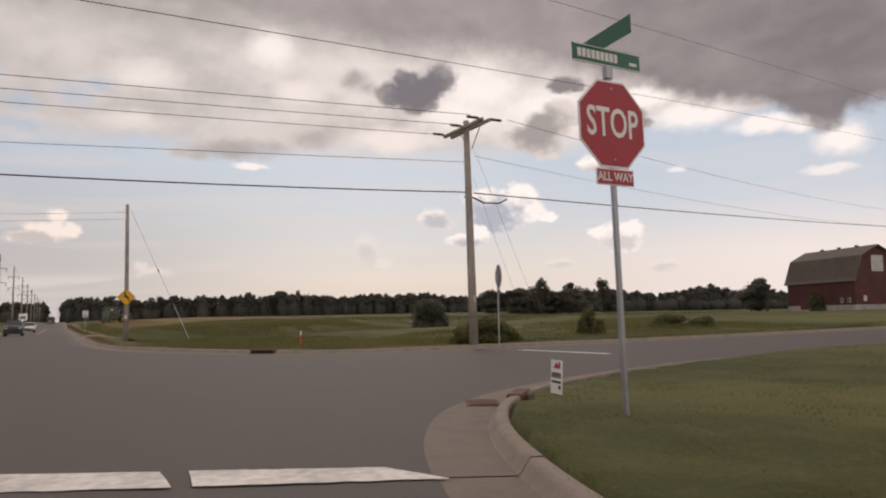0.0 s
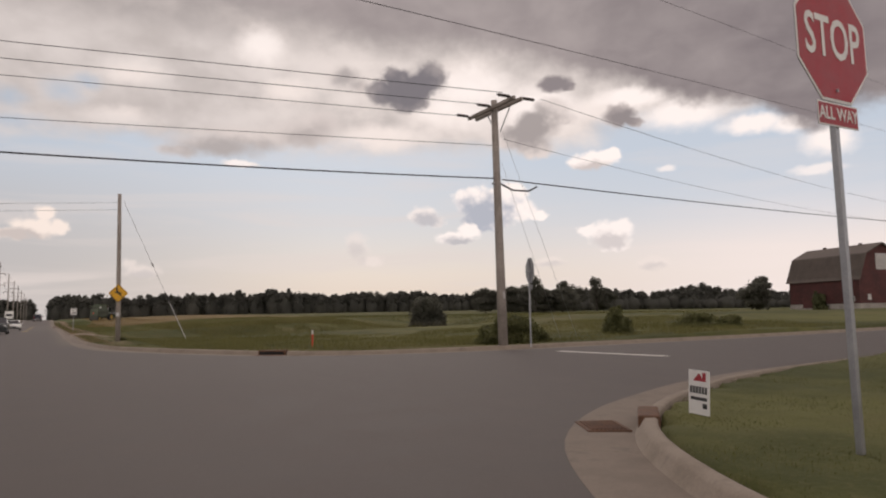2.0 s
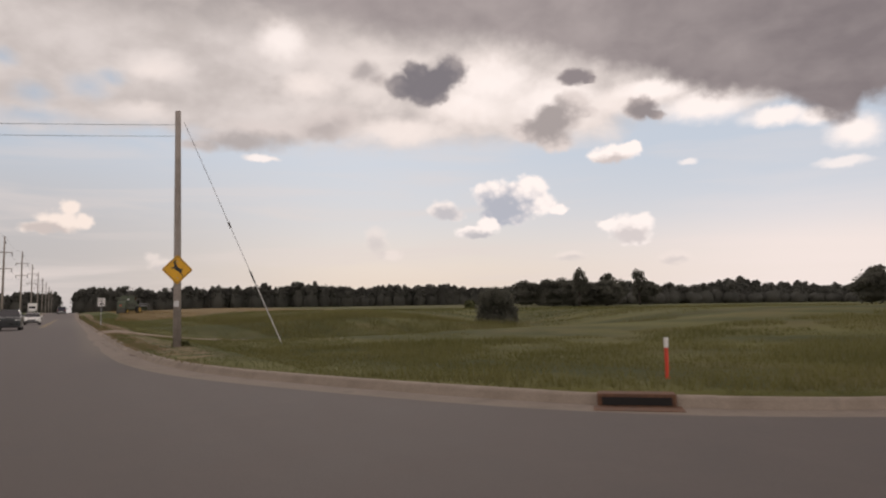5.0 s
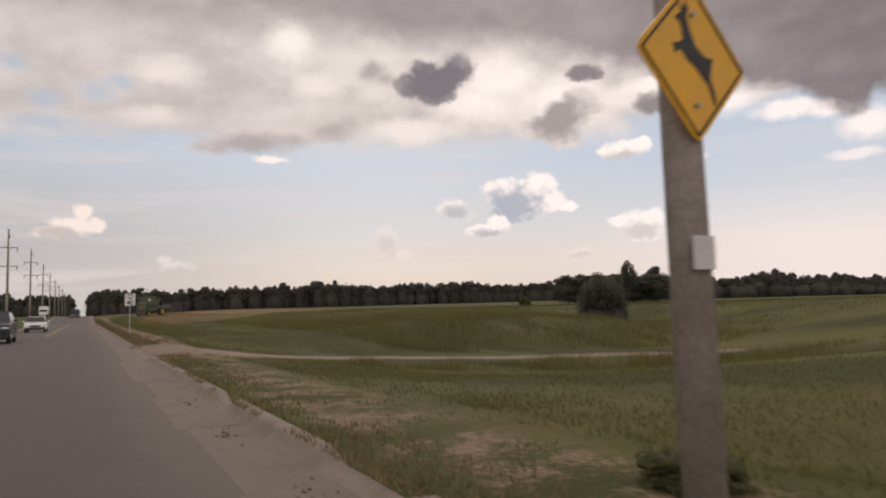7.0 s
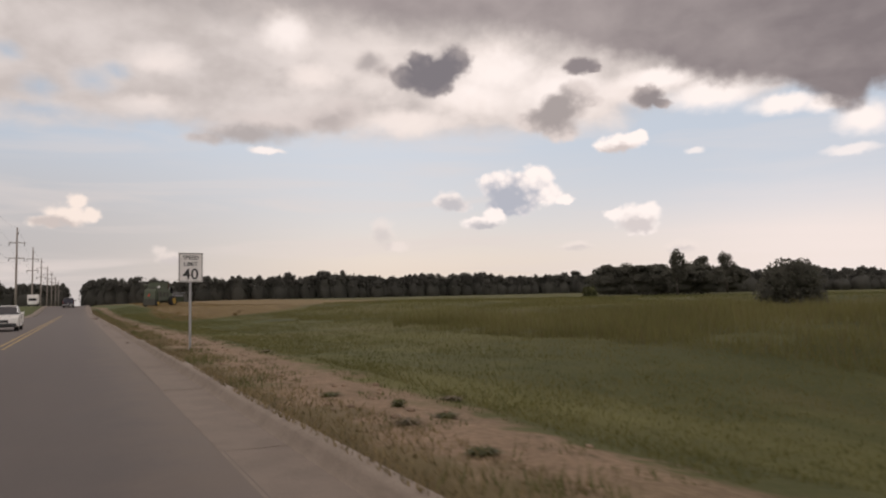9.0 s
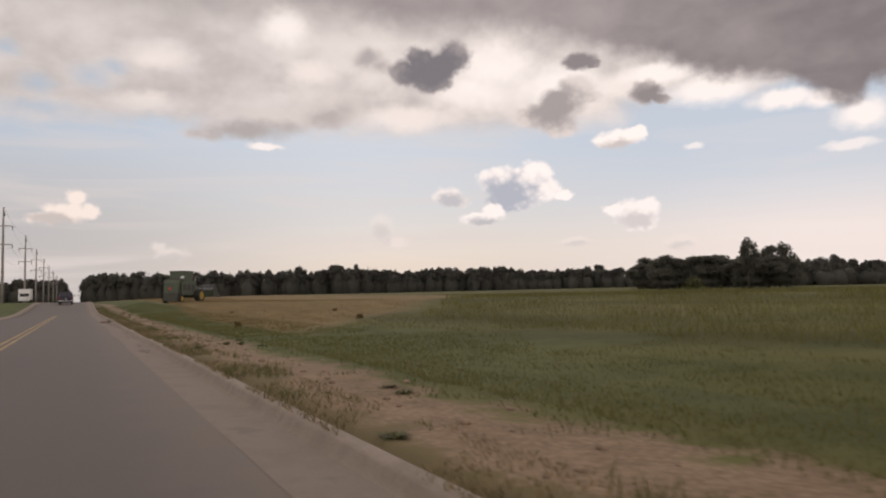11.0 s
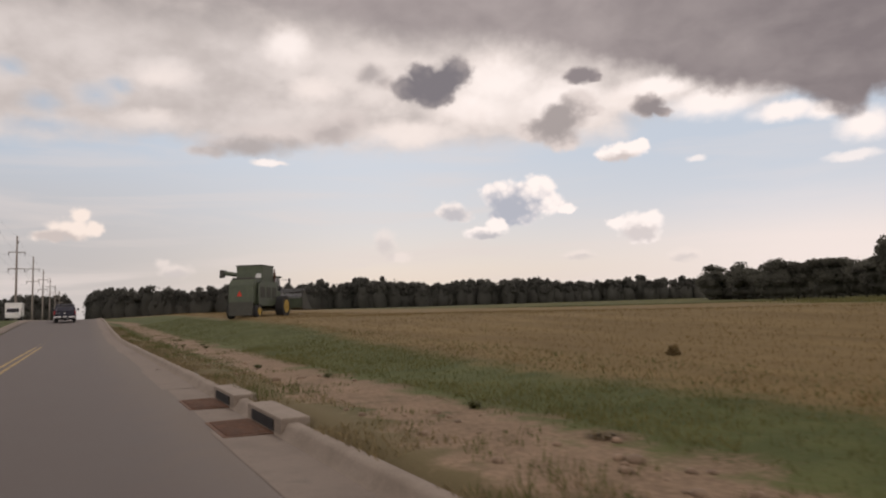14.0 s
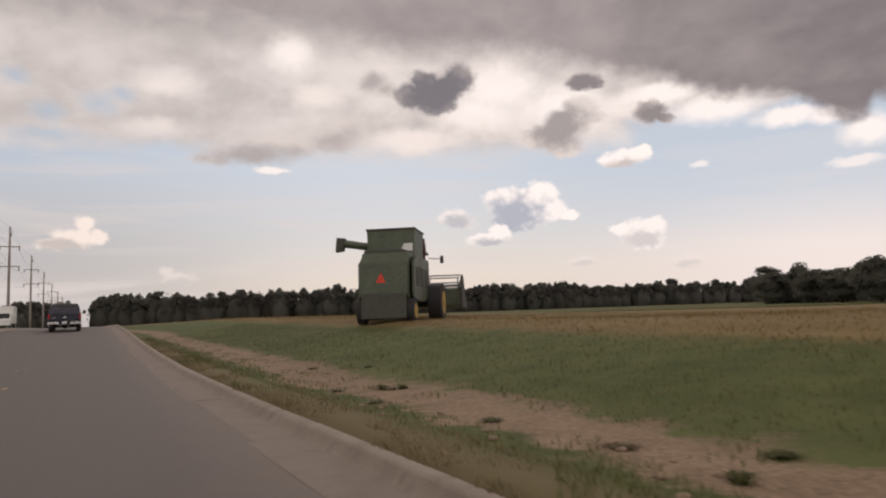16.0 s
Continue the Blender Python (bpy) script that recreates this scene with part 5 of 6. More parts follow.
# ---- barn ----
def barn():
    """Gambrel barn; local x runs along the ridge, local y away from the road."""
    R, L = Vector((112.0, 66.0)), Vector((116.6, 81.0))
    d = (R - L).normalized()
    ang = math.degrees(math.atan2(d.y, d.x))
    n = (R - L).length
    base = 1.15
    t = empty("barn", pose(L.x, L.y, base, 0, 0, ang), "weathered red wooden barn with brown gambrel roof in field", "barn")
    w, ev, kn, rd = 9.0, 5.0, 8.9, 10.6
    part("foundation", box(-0.05, n + 0.05, -0.05, w + 0.05, -0.8, 0.85, 0.02), STONE, t, "pale stone foundation")
    prof = [(0, 0.85), (0, ev), (1.35, kn - 0.15), (w / 2, rd - 0.2), (w - 1.35, kn - 0.15), (w, ev), (w, 0.85)]
    wl = part("wall", prism(prof, n, "x", 0.0), BARN_RED, t, "weathered red board wall")
    bm = bmesh.new()
    k = 0.0
    while k < n:
        box(k, k + 0.03, -0.03, 0.0, 0.85, ev, bm=bm)
        k += 0.45
    part("battens", bm, BARN_RED, wl)
    rp = [(-0.35, ev - 0.35), (-0.2, ev), (1.25, kn), (w / 2, rd), (w - 1.25, kn), (w + 0.2, ev), (w + 0.35, ev - 0.35), (w + 0.2, ev - 0.4), (w - 1.35, kn - 0.14), (w / 2, rd - 0.16), (1.35, kn - 0.14), (-0.2, ev - 0.4)]
    roof = part("roof", prism(rp, n + 1.0, "x", -0.5), SHINGLE, t, "brown-grey shingled gambrel roof")
    bm = bmesh.new()
    for q in range(1, 9):
        f = q / 9
        a = Vector((-0.2 + 1.45 * f, ev + (kn - ev) * f))
        box(-0.5, n + 0.5, a.x - 0.05, a.x + 0.02, a.y + 0.01, a.y + 0.05, bm=bm)
    part("shingle_courses", bm, SHINGLE, roof)
    for q in (0.25, 0.5, 0.75):
        part("roof_vent", box(n * q - 0.25, n * q + 0.25, w / 2 - 0.2, w / 2 + 0.2, rd - 0.1, rd + 0.25, 0.05), SHINGLE, roof)
    for a in (n - 3.2, n - 1.6):
        wn = part("window", box(a, a + 0.6, -0.06, 0.04, 1.2, 2.0, 0.01), BARN_WHITE, t, "small white-framed window")
        part("pane", box(a + 0.1, a + 0.5, -0.07, -0.06, 1.3, 1.9), TINT, wn)
    dr = part("hay_door", box(n, n + 0.08, w / 2 - 1.1, w / 2 + 1.1, ev + 1.2, ev + 3.8, 0.02), BARN_WHITE, t, "flaking white hay door in gable")
    for q in range(6):
        part("board_gap", box(n + 0.08, n + 0.085, w / 2 - 0.9 + q * 0.35, w / 2 - 0.87 + q * 0.35, ev + 1.25, ev + 3.75), BARN_RED, dr)
    part("gable_window", box(n, n + 0.06, 1.5, 2.1, 1.4, 2.3, 0.01), BARN_WHITE, t)
    part("barn_door", box(3.2, 6.0, -0.10, -0.03, 0.2, 3.6, 0.02), BARN_RED, t, "dark sliding barn door")
    s = empty("shed", pose(119.5, 60.0, 1.0, 0, 0, ang), "pale metal farm shed beside the barn", "shed")
    part("wall", box(0, 8, 0, 6, -0.6, 3.2, 0.02), BARN_WHITE, s)
    part("roof", prism([(-0.3, 3.1), (3, 5.2), (6.3, 3.1), (6.3, 3.0), (3, 5.05), (-0.3, 3.0)], 8.6, "x", -0.3), DULL, s)


barn()


# ---- woods, bushes, weeds, grass ----
RNG = np.random.default_rng(7)


def leaf_cloud(centres, radii, count, size, inner=0.55):
    """Many small leaf clumps: bent quads scattered through lumpy shells. centres (n, 3), radii (n, 3)."""
    n = len(centres)
    pick = RNG.integers(0, n, count) if n > 1 else np.zeros(count, int)
    d = RNG.normal(size=(count, 3))
    d /= np.linalg.norm(d, axis=1)[:, None]
    r = RNG.uniform(inner, 1.05, count) ** 0.7
    p = centres[pick] + d * radii[pick] * r[:, None]
    u = RNG.normal(size=(count, 3))
    u /= np.linalg.norm(u, axis=1)[:, None]
    v = np.cross(u, RNG.normal(size=(count, 3)))
    v /= np.linalg.norm(v, axis=1)[:, None]
    s = size * RNG.uniform(0.6, 1.4, (count, 1))
    bend = np.cross(u, v) * s * 0.35
    verts = np.stack([p - u * s - bend, p - v * s * 0.7, p + u * s - bend, p + v * s * 0.7], 1).reshape(-1, 3)
    return verts, np.arange(count * 4).reshape(-1, 4)


def blob_cores(centres, radii, shrink=0.78):
    """Dark lumpy hearts that stop light between the leaves."""
    bm = bmesh.new()
    bmesh.ops.create_icosphere(bm, subdivisions=2, radius=1.0)
    base = np.array([v.co for v in bm.verts])
    tri = np.array([[v.index for v in f.verts] for f in bm.faces])
    bm.free()
    vs, fs = [], []
    for i, (c, r) in enumerate(zip(centres, radii)):
        k = 1 + 0.09 * RNG.normal(size=(len(base), 1)).clip(-1.5, 1.5)
        vs.append(base * k * r * shrink + c)
        fs.append(tri + i * len(base))
    return np.concatenate(vs), np.concatenate(fs)


def crown_lumps(x, y, z, h, w, n=9):
    """Centres and radii of the lumps of one crown."""
    a = RNG.uniform(0, 2 * np.pi, n)
    e = np.arcsin(RNG.uniform(-0.5, 1.0, n))
    c = np.stack([x + w * 0.62 * np.cos(e) * np.cos(a), y + w * 0.62 * np.cos(e) * np.sin(a), z + h * (0.52 + 0.34 * np.sin(e))], 1)
    r = np.stack([w * RNG.uniform(0.26, 0.42, n)] * 2 + [h * RNG.uniform(0.08, 0.14, n)], 1)
    return np.concatenate([c, [[x, y, z + h * 0.5]]]), np.concatenate([r, [[w * 0.72, w * 0.72, h * 0.40]]])


def join_cloud(name, centres, radii, count, size, material, core=True, shrink=0.78, inner=0.55):
    v, f = leaf_cloud(centres, radii, count, size, inner)
    me = mesh_from(name, v, f, material)
    ob = new(name, me)
    if core:
        cv, cf = blob_cores(centres, radii, shrink)
        inner = new(name + "_heart", mesh_from(name + "_heart", cv, cf, material))
        inner.parent = ob
    return ob


def plan(points, gap):
    """Places along a plan line."""
    out = []
    for (x0, y0), (x1, y1) in zip(points, points[1:]):
        L = math.hypot(x1 - x0, y1 - y0)
        for k in range(max(1, int(L / gap))):
            f = k / max(1, int(L / gap))
            out.append((x0 + (x1 - x0) * f, y0 + (y1 - y0) * f))
    return out


def far_woods(name, line, gap, rows, hmin, hmax, label, per_tree=620, leaf=0.55):
    cs, rs = [], []
    for px, py in plan(line, gap):
        for k in range(rows):
            x, y = px + RNG.normal(0, gap * 0.7), py + RNG.normal(0, gap * 0.9) + k * gap * 1.1
            h = RNG.uniform(hmin * 0.94, hmax * 1.0) * (1.12 if RNG.uniform() < 0.05 else 1.0) * (0.87 + 0.30 * noise.noise(Vector((x * 0.02, y * 0.02, 0))) + 0.1)
            c, r = crown_lumps(x, y, float(land(x, y)), h, h * RNG.uniform(0.22, 0.38), 9)
            cs.append(c), rs.append(r)
            low = np.array([[x, y, float(land(x, y)) + h * 0.24]]), np.array([[gap * 1.6, gap * 1.2, h * 0.52]])
            cs.append(low[0]), rs.append(low[1])
    cs, rs = np.concatenate(cs), np.concatenate(rs)
    ob = join_cloud(name, cs, rs, per_tree * len(cs) // 11, leaf, LEAF_FAR_HAZED, shrink=0.76, inner=0.8)
    return tagged(ob, label, "woods", kind="stuff")


far_woods("far_woods", ((6, 640), (40, 600), (95, 585), (180, 560), (280, 545), (370, 520), (470, 470), (560, 400)), 4.2, 2, 17, 20, "dark green line of far deciduous woods")
far_woods("far_woods", ((-14, 640), (-60, 600), (-150, 560)), 4.5, 2, 16, 21, "dark green woods beyond the far end of road")
far_woods("far_woods", ((560, 400), (600, 300), (560, 190), (480, 120)), 5, 2, 12, 16, "dark green line of far deciduous woods")
far_woods("far_woods", ((250, 350), (330, 330), (420, 290), (430, 220)), 5, 2, 10, 14, "dark green hedge of trees across the fields")


def tree(x, y, h, w, label, group="", leaves=1500, bare=0.0, mat_leaf=None, size=0.34, name="tree", heart=0.70):
    z = float(land(x, y))
    t = empty(name, pose(x, y, z), label, "tree", group)
    lean = RNG.uniform(-0.4, 0.4, 2)
    pts = [(0, 0, -0.2), (lean[0] * 0.3, lean[1] * 0.3, h * 0.3), (lean[0], lean[1], h * 0.75)]
    part("trunk", tube(pts, h * 0.022, 8, radius_end=h * 0.006), BARK, t, smooth=True)
    for k in range(5):
        a = RNG.uniform(0, 6.28)
        z0 = h * RNG.uniform(0.28, 0.55)
        part("limb", tube([(0, 0, z0), (w * 0.3 * math.cos(a), w * 0.3 * math.sin(a), z0 + h * 0.14), (w * 0.6 * math.cos(a), w * 0.6 * math.sin(a), z0 + h * 0.26)], h * 0.009, 5, radius_end=h * 0.003), BARK, t)
    c, r = crown_lumps(0, 0, 0, h, w, 11)
    if bare < 0.5:
        c = np.concatenate([c, [[0, 0, h * 0.24], [w * 0.3, 0, h * 0.45], [-w * 0.3, 0, h * 0.5]]])
        r = np.concatenate([r, [[w * 0.85, w * 0.85, h * 0.26], [w * 0.6, w * 0.6, h * 0.24], [w * 0.6, w * 0.6, h * 0.22]]])
    cr = join_cloud("crown", c, r, leaves, size, mat_leaf or LEAF_NEAR_HAZED, core=False)
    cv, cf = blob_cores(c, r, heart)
    hearts = new("inner_foliage", mesh_from("inner_foliage", cv, cf, mat_leaf or LEAF_NEAR_HAZED))
    cr.parent = t
    hearts.parent = cr
    return t


GROVE = ((176, 272, 12, 5.5), (184, 263, 12.5, 6), (187, 249, 16.0, 4.2), (196, 255, 11.5, 6), (203, 250, 11.5, 6), (211, 260, 15.0, 4.4), (204, 265, 12, 6),
         (246, 345, 15, 6), (239, 352, 13, 6), (232, 330, 13, 7), (226, 315, 13, 7), (222, 300, 14, 7), (214, 287, 13, 7), (205, 275, 13, 6.5), (252, 330, 14, 7), (242, 312, 13, 7), (236, 290, 14, 7),
         (228, 276, 13, 6.5), (256, 286, 18.5, 5.5), (252, 300, 15, 8), (262, 372, 17, 8), (260, 355, 16, 8), (266, 292, 13, 7))
for x, y, h, w in GROVE:
    if h in (16.0, 15.0, 18.5):
        tree(x, y, h * 1.08, w * 0.95, "tall open-crowned dark tree of a grove standing in fields", "grove in the fields", 1500, bare=1.0, size=0.34, heart=0.42)
    else:
        tree(x, y, h * 1.02, w * 1.3, "dark green broad tree of a grove standing in fields", "grove in the fields", 3600, size=0.32, heart=0.62)
tree(116.0, 87.5, 7.0, 3.4, "dark green tree beside the red barn", leaves=1500, size=0.28)
tree(121.0, 90.5, 5.0, 2.8, "dark green tree beside the red barn", leaves=1000, size=0.28)


def bush(x, y, w, h, label, leaves=900, size=0.12, material=None):
    z = float(land(x, y))
    n = 7
    a = RNG.uniform(0, 6.28, n)
    q = RNG.uniform(0.1, 0.5, n) * w
    c = np.stack([q * np.cos(a), q * np.sin(a), h * RNG.uniform(0.25, 0.68, n)], 1)
    r = np.stack([w * RNG.uniform(0.32, 0.5, n)] * 2 + [h * RNG.uniform(0.26, 0.36, n)], 1)
    b = np.linspace(0, 6.28, 6)[:5]
    c = np.concatenate([c, np.stack([w * 0.42 * np.cos(b), w * 0.42 * np.sin(b), np.full(5, h * 0.12)], 1)])
    r = np.concatenate([r, np.stack([np.full(5, w * 0.42)] * 2 + [np.full(5, h * 0.24)], 1)])
    t = empty("bush", pose(x, y, z), label, "bush")
    f = join_cloud("foliage", c, r, leaves, size, material or LEAF_BUSH, core=False)
    f.parent = t
    cv, cf = blob_cores(c, r, 0.74)
    k = new("inner_foliage", mesh_from("inner_foliage", cv, cf, material or LEAF_BUSH))
    k.parent = f
    stems = bmesh.new()
    for _ in range(6):
        b = RNG.uniform(0, 6.28)
        tube([(0, 0, -0.1), (w * 0.35 * math.cos(b), w * 0.35 * math.sin(b), h * 0.6)], 0.02, 4, bm=stems)
    part("stems", stems, BARK, t)
    return t


bush(59.0, 112.0, 4.2, 6.3, "large round dark green bush in meadow hollow", 9000, 0.17, LEAF_NEAR_HAZED)
bush(16.2, 25.6, 1.2, 1.15, "low green bush at the foot of the pole", 6000, 0.055, LEAF_LOW)
bush(15.0, 25.5, 0.8, 0.7, "low green bush at the foot of the pole", 3000, 0.055, LEAF_LOW)
bush(17.7, 26.2, 0.9, 0.7, "low green bush at the foot of the pole", 3000, 0.055, LEAF_LOW)
bush(24.2, 28.5, 0.65, 1.45, "small upright green bush beside the side road", 2400, 0.06, LEAF_LOW)
bush(25.0, 29.0, 1.0, 0.8, "low green bush beside the side road", 2200, 0.06, LEAF_LOW)
bush(31.0, 29.5, 1.4, 0.9, "low green bush beside the side road", 2400, 0.06, LEAF_LOW)
bush(35.0, 30.5, 1.3, 0.8, "low green bush beside the side road", 2400, 0.06, LEAF_LOW)
bush(113.2, 73.4, 1.6, 3.2, "dark bush against the barn wall", 1200, 0.16)
bush(101.0, 192.0, 2.2, 2.6, "dark green bush standing in far meadow", 2000, 0.16)
bush(3.70, 45.3, 0.45, 0.24, "leafy weeds round the foot of the pole", 1500, 0.03, LEAF_LOW)


def lumpy(x, y, s, seed=0.0):
    return np.array([noise.noise(Vector((a * s, b * s, seed))) for a, b in zip(x, y)])


def blades(name, places, height, width, material, label, lean=0.45, patchy=0.0):
    """Grass blades: narrow bent triangles with a kink, two faces each."""
    n = len(places)
    a = RNG.uniform(0, 2 * np.pi, n)
    h = height * RNG.uniform(0.5, 1.3, n)
    if patchy:
        h *= np.clip(1 + patchy * (lumpy(places[:, 0], places[:, 1], 0.16, 61) + 0.7 * lumpy(places[:, 0], places[:, 1], 0.55, 62)), 0.25, 1.7)
    side = np.stack([np.cos(a), np.sin(a), np.zeros(n)], 1) * (width * RNG.uniform(0.6, 1.4, n))[:, None]
    b = RNG.uniform(0, 2 * np.pi, n)
    tilt = np.stack([np.cos(b), np.sin(b), np.zeros(n)], 1) * (h * lean * RNG.uniform(0.2, 1, n))[:, None]
    up = np.stack([np.zeros(n), np.zeros(n), h], 1)
    v = np.stack([places - side, places + side, places + up + tilt], 1).reshape(-1, 3)
    me = mesh_from(name, v, np.arange(3 * n).reshape(-1, 3), material)
    return tagged(new(name, me), label, "grass", kind="stuff")


def scatter(n, x0, x1, y0, y1, keep=None, power=1.0, pad=0.10):
    x = x0 + (x1 - x0) * RNG.uniform(0, 1, n) ** power
    y = RNG.uniform(y0, y1, n)
    ok = ~on_road(x, y, pad)
    if keep is not None:
        ok &= keep(x, y)
    x, y = x[ok], y[ok]
    return np.stack([x, y, land(x, y) - 0.01], 1)


def off_soil(x, y):
    """Grass keeps off most of the bare strip and the drive."""
    bare = (np.abs(x - 3.35 - 0.95 * sstep(y, 130, 195) + 0.5 * lumpy(x, y, 0.35, 4)) < 0.65) & (((y > 38) & (y < 66)) | (y > 71))
    drive_y = np.interp(x, (2, 5.5, 9, 13, 18, 24, 31), (67.6, 69.3, 69.8, 69.5, 69.0, 68.6, 68))
    on_drive = (np.abs(y - drive_y + 0.4 * lumpy(x, y, 0.5, 71)) < np.interp(x, (2, 5, 7.2), (4.6, 4.2, 2.0))) & (x < 30)
    return ~on_drive & (~bare | (lumpy(x, y, 1.1, 9) > 0.22))


def meadow(x, y):
    return (lumpy(x, y, 0.22, 2) > -0.25) & off_soil(x, y) & ((y < 113 + 1.4 * np.minimum(x, 45)) | (x < np.interp(y, (140, 190), (6.3, 9.5))))


def stubble(x, y):
    lo = np.interp(y, (140, 190), (6.6, 9.8))
    return (x > lo) & (y > 115 + 1.4 * np.minimum(x, 45)) & (x < np.interp(y, (120, 210), (42, 105)))


blades("grass_verge", scatter(170000, 1.95, 9, 28, 215, lambda x, y: off_soil(x, y) & ((x > 2.7) | (y < 64)), 1.3), 0.07, 0.007, BLADE, "short rough verge grass behind the kerb")
blades("grass_corner", scatter(90000, 2.4, 22, -1, 13.4, None, 1.2), 0.028, 0.004, BLADE, "mown lawn grass on the street corner")
blades("grass_meadow", scatter(150000, 4.4, 15, 25, 165, meadow, 1.5), 0.085, 0.008, BLADE_TALL, "uneven meadow grass beside the road", 1.0)
blades("grass_corner_rough", scatter(60000, 5, 42, 25, 41, lambda x, y: lumpy(x, y, 0.3, 81) > -0.25, 1.2, 0.5), 0.17, 0.010, BLADE_TALL, "rough knee-high grass along the far corner", 0.7, 1.3)
blades("grass_tufts", scatter(5000, 3.8, 24, 26, 118, lambda x, y: meadow(x, y) & (lumpy(x, y, 0.5, 12) > 0.12), 1.3), 0.18, 0.006, BLADE_TALL, "clumps of tall weeds and seed heads in meadow", 0.9)


def tall(x, y):
    """The unmown stand behind the drive and beside the stubble."""
    front = np.interp(y, (72, 75, 80, 95, 112, 128, 134, 160, 200), (19, 13.5, 11.5, 11.5, 12, 13.5, 17, 34, 62))
    hollow = (y < 65.4) & (y > 57) & (x > np.interp(y, (57, 62, 66), (14, 8.8, 8.2)))
    return off_soil(x, y) & (((y > 72.3) & (x > front + 1.2 * lumpy(x, y, 0.25, 41))) | (hollow & (lumpy(x, y, 0.3, 44) > -0.05))) & (lumpy(x, y, 0.45, 43) > -0.38)


blades("grass_tall_stand", scatter(110000, 7.5, 40, 46, 98, tall, 1.35), 0.43, 0.010, BLADE_TALL, "tall unmown meadow grass in a thick stand", 0.6, 1.2)
blades("grass_seed_heads", scatter(16000, 8.5, 44, 46, 98, tall, 1.35), 0.52, 0.007, SEED, "brown seed heads over tall unmown grass", 0.45, 1.2)
blades("grass_half_grown", scatter(90000, 7.5, 45, 94, 170, lambda x, y: tall(x, y) & ~stubble(x, y), 1.3), 0.26, 0.010, BLADE_TALL, "half-grown meadow grass beside the stubble", 0.8, 1.2)
blades("grass_tall_far", scatter(50000, 30, 95, 60, 205, lambda x, y: tall(x, y) & ~stubble(x, y), 1.1), 0.26, 0.025, BLADE_TALL, "tall unmown meadow grass further off", 0.6, 1.2)
blades("grass_kerb_tufts", scatter(60000, 1.96, 2.95, 28, 215, lambda x, y: (lumpy(x, y, 0.6, 21) > -0.16) & ((y < 63.8) | (y > 71.2)), 1.5, -0.09), 0.07, 0.008, DRY, "dry grass tufts leaning over the kerb", 0.9)


blades("straw_stubble", scatter(110000, 6, 22, 118, 260, stubble, 1.5), 0.08, 0.009, STRAW, "golden straw stubble of a harvested field", 1.1)
blades("green_crop", scatter(40000, 60, 130, 100, 320, lambda x, y: ~stubble(x, y), 1.0), 0.22, 0.05, CROP, "green crop beyond the stubble field", 1.2)
blades("stubble_weeds", scatter(5000, 7, 60, 100, 230, lambda x, y: stubble(x, y) & (lumpy(x, y, 0.35, 31) > 0.42), 1.4), 0.20, 0.012, BLADE_TALL, "green weeds standing in the stubble", 0.9)

blades("kerb_clumps", scatter(26000, 2.05, 3.0, 72, 215, lambda x, y: (lumpy(x, y, 0.42, 51) > 0.12) & (lumpy(x, y, 1.6, 52) > -0.1), 1.3, -0.05), 0.17, 0.006, BLADE, "green grass clumps growing behind the kerb", 0.7)
for x, y, w, h in ((6.1, 130.3, 0.20, 0.30), (12.0, 131.0, 0.26, 0.30), (9.6, 150.0, 0.16, 0.18), (14.5, 142.0, 0.22, 0.22)):
    bush(x, y, w, h, "brown dry weed clump standing in stubble", 500, 0.028, STRAW)

# clods and stones on the bare strip
n = 420
x, y = RNG.normal(3.2, 0.45, n), RNG.uniform(74, 215, n)
keep = (x > 2.3) & (x < 4.6)
x, y = x[keep], y[keep]
s = RNG.uniform(0.012, 0.05, len(x)) * np.where(RNG.uniform(0, 1, len(x)) < 0.06, 2.0, 1.0)
cv, cf = blob_cores(np.stack([x, y, land(x, y) + s * 0.2], 1), np.stack([s, s * 1.2, s * 0.7], 1), 1.0)
CLOD = mat("dry_earth_clods", (0.22, 0.155, 0.105), 0.95, var=0.35, grain=20, big=3, bump=0.5)
tagged(new("earth_clods", mesh_from("earth_clods", cv, cf, CLOD)), "dry earth clods and stones on bare strip", "stones", kind="stuff")


# twin storm inlet in the verge kerb
for yy in (151.5, 148.85):
    g = empty("storm_grate", pose(1.50, yy, float(road_z(yy)) + 0.004), "rusty iron storm grate in concrete gutter", "drain", "twin storm inlet")
    part("frame", box(-0.27, 0.27, -0.62, 0.62, -0.05, 0.008, 0.004), RUST, g)
    for k in range(12):
        y = -0.53 + k * 0.096
        part("bar", box(-0.23, 0.23, y - 0.022, y + 0.022, 0.008, 0.022, 0.003), RUST, g)
    h = empty("kerb_inlet", pose(1.90, yy, float(road_z(yy))), "concrete kerb inlet block with dark mouth", "drain", "twin storm inlet")
    part("block", box(-0.11, 0.22, -0.85, 0.85, -0.05, 0.185, 0.02), CONCRETE, h)
    part("mouth", box(-0.125, -0.10, -0.55, 0.55, 0.02, 0.14), MOUTH_SHADE, h)

# low weeds on the bare strip
WEED = leafy("reddish_dry_weed", (0.11, 0.09, 0.05), (0.22, 0.165, 0.09), big=1.2)


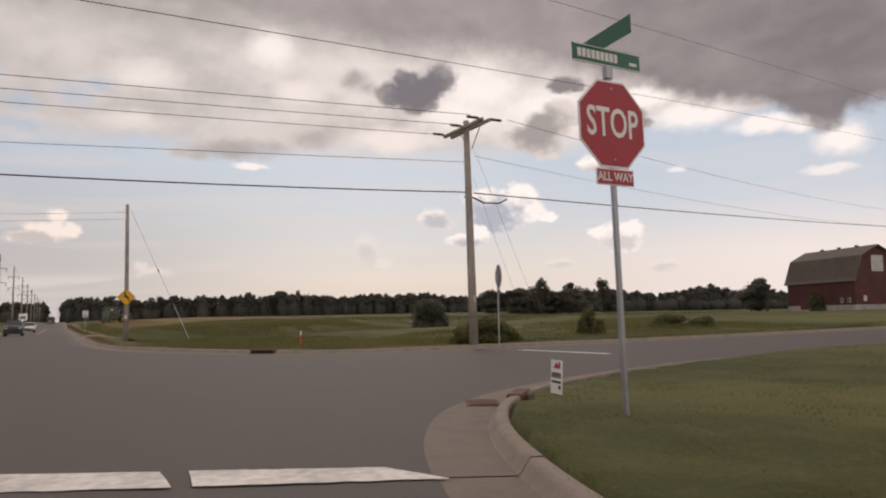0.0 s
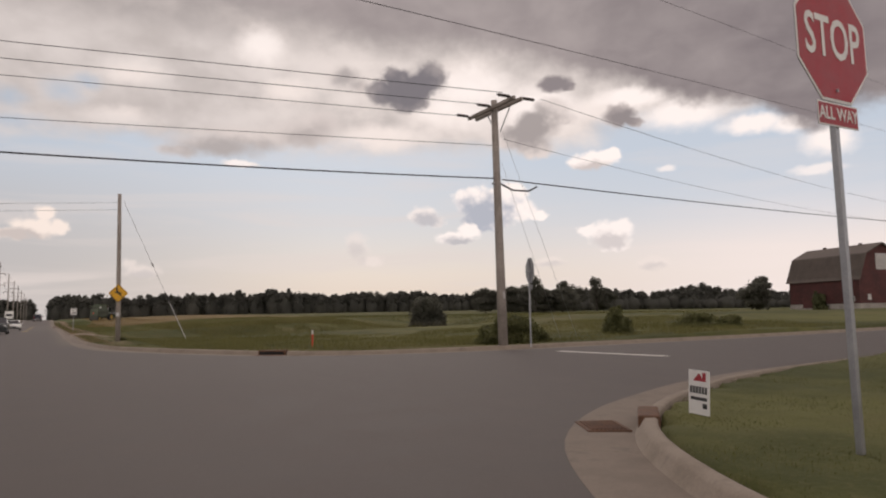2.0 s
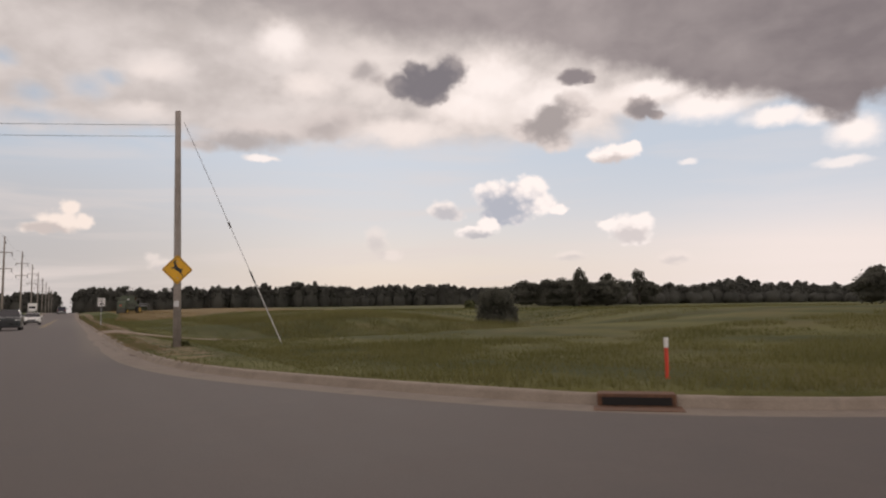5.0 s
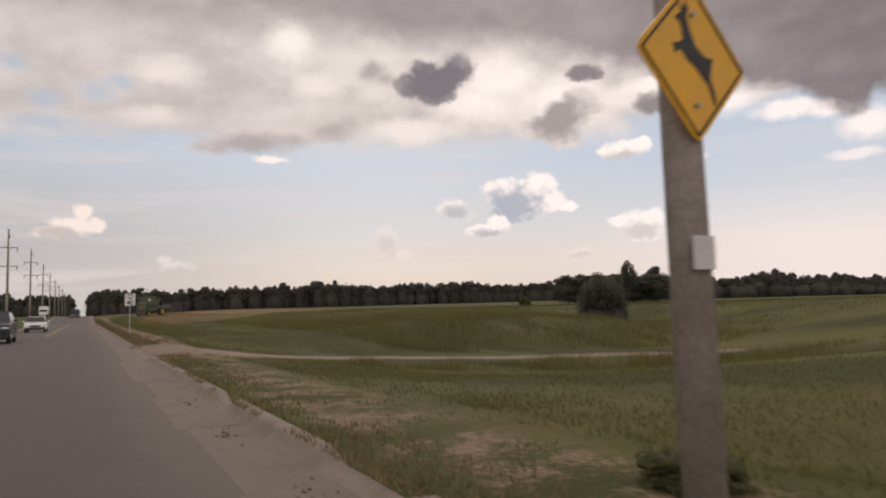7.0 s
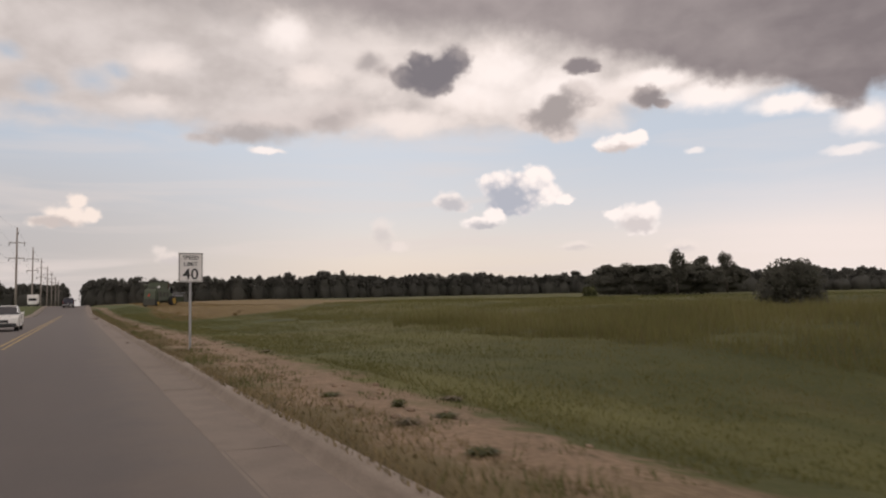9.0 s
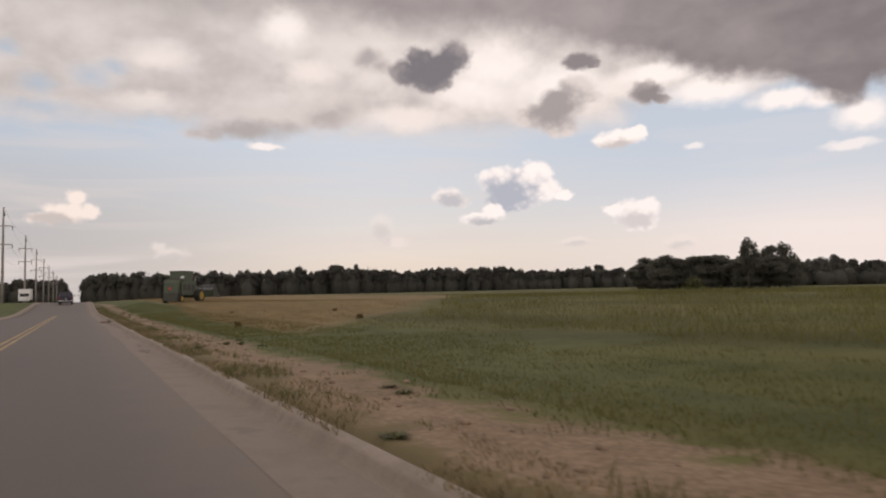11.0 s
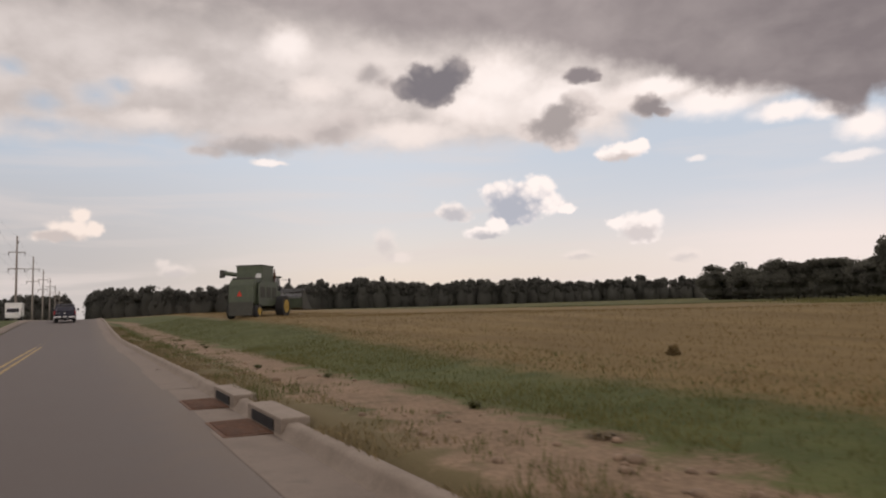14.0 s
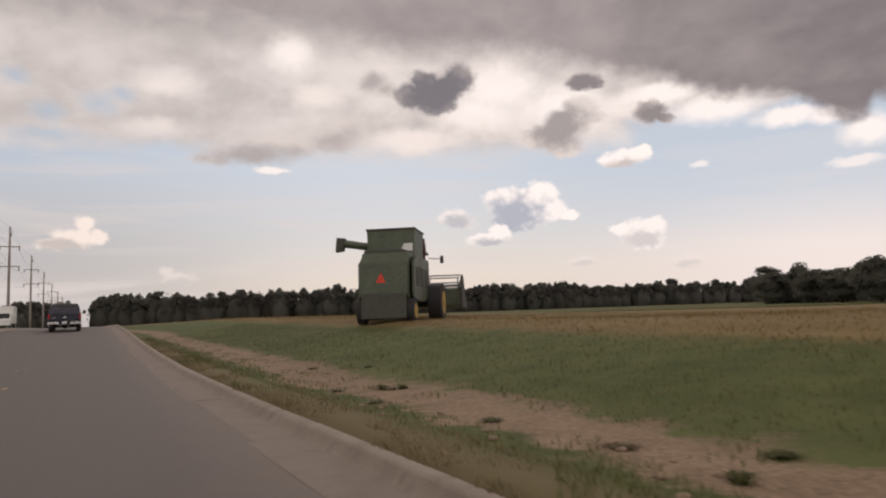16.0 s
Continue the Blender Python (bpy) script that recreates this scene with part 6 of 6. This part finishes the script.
def weed(w, h, material, label, count=110):
    """A low tuft: narrow leaves fanning out from one root."""
    a = RNG.uniform(0, 6.28, count)
    reach = w * RNG.uniform(0.25, 1.0, count)
    root = np.stack([RNG.normal(0, w * 0.16, count), RNG.normal(0, w * 0.16, count), np.full(count, -0.01)], 1)
    side = np.stack([-np.sin(a), np.cos(a), np.zeros(count)], 1) * (0.007 * RNG.uniform(0.6, 1.4, count))[:, None]
    mid = root + np.stack([reach * 0.5 * np.cos(a), reach * 0.5 * np.sin(a), h * RNG.uniform(0.5, 1.0, count)], 1)
    tip = root + np.stack([reach * np.cos(a), reach * np.sin(a), h * RNG.uniform(0.2, 1.1, count)], 1)
    v = np.stack([root - side, root + side, mid + side * 1.3, tip, mid - side * 1.3], 1).reshape(-1, 3)
    k = np.arange(count)[:, None] * 5
    ob = new("weed", mesh_from("weed", v, np.concatenate([k + [0, 1, 2], k + [0, 2, 4], k + [4, 2, 3]]), material))
    return tagged(ob, label, "weed", "weeds on the bare strip")


KINDS = [weed(0.20, 0.06, BLADE, "low dark green weed on bare soil"), weed(0.24, 0.06, WEED, "dry reddish-brown weed on bare soil"), weed(0.14, 0.10, BLADE, "upright green weed on bare soil", 70)]
SPOTS = [(3.6, 173.9), (3.7, 171.9), (3.5, 170.5), (3.2, 176.4), (3.3, 178.4), (3.3, 76.8), (2.9, 78.0), (2.9, 75.7), (2.7, 130.6), (2.7, 136.9)]
SPOTS += [(RNG.normal(3.5 + 0.5 * float(sstep(y, 130, 175)), 0.55), y) for y in RNG.uniform(72, 206, 30)]
for i, (x, y) in enumerate(SPOTS):
    x = min(max(x, 2.2), 5.2)
    k = KINDS[i % 3]
    m = pose(x, y, float(land(x, y)) - 0.01, 0, 0, RNG.uniform(0, 360))
    if i < 3:
        k.matrix_world = m
    else:
        copy_thing(k, m)

# leaf litter and grit washed into the gutter
lx, ly = [], []
for cx, cy, n in ((1.50, 53.0, 60), (1.5, 49.9, 70), (1.62, 47.0, 60), (1.45, 119.6, 70), (1.5, 118.8, 60), (1.5, 121.7, 50), (1.6, 128.0, 40), (1.55, 96.3, 60), (1.55, 149.0, 60), (1.5, 160.0, 40), (1.9, 43.2, 90), (1.62, 131.2, 70)):
    lx.append(RNG.normal(cx + 0.08, 0.07, n // 3)), ly.append(RNG.normal(cy, 0.35, n // 3))
lx, ly = np.concatenate(lx), np.concatenate(ly)
s = RNG.uniform(0.006, 0.018, len(lx))
cv, cf = blob_cores(np.stack([lx, ly, road_z(ly) + 0.004 + s * 0.1], 1), np.stack([s, s * 1.5, s * 0.35], 1), 1.0)
LITTER = mat("brown_gutter_litter", (0.125, 0.096, 0.072), 0.95, var=0.3, grain=25, big=4)
tagged(new("gutter_litter", mesh_from("gutter_litter", cv, cf, LITTER)), "brown leaf litter and grit in the gutter", "litter", kind="stuff")
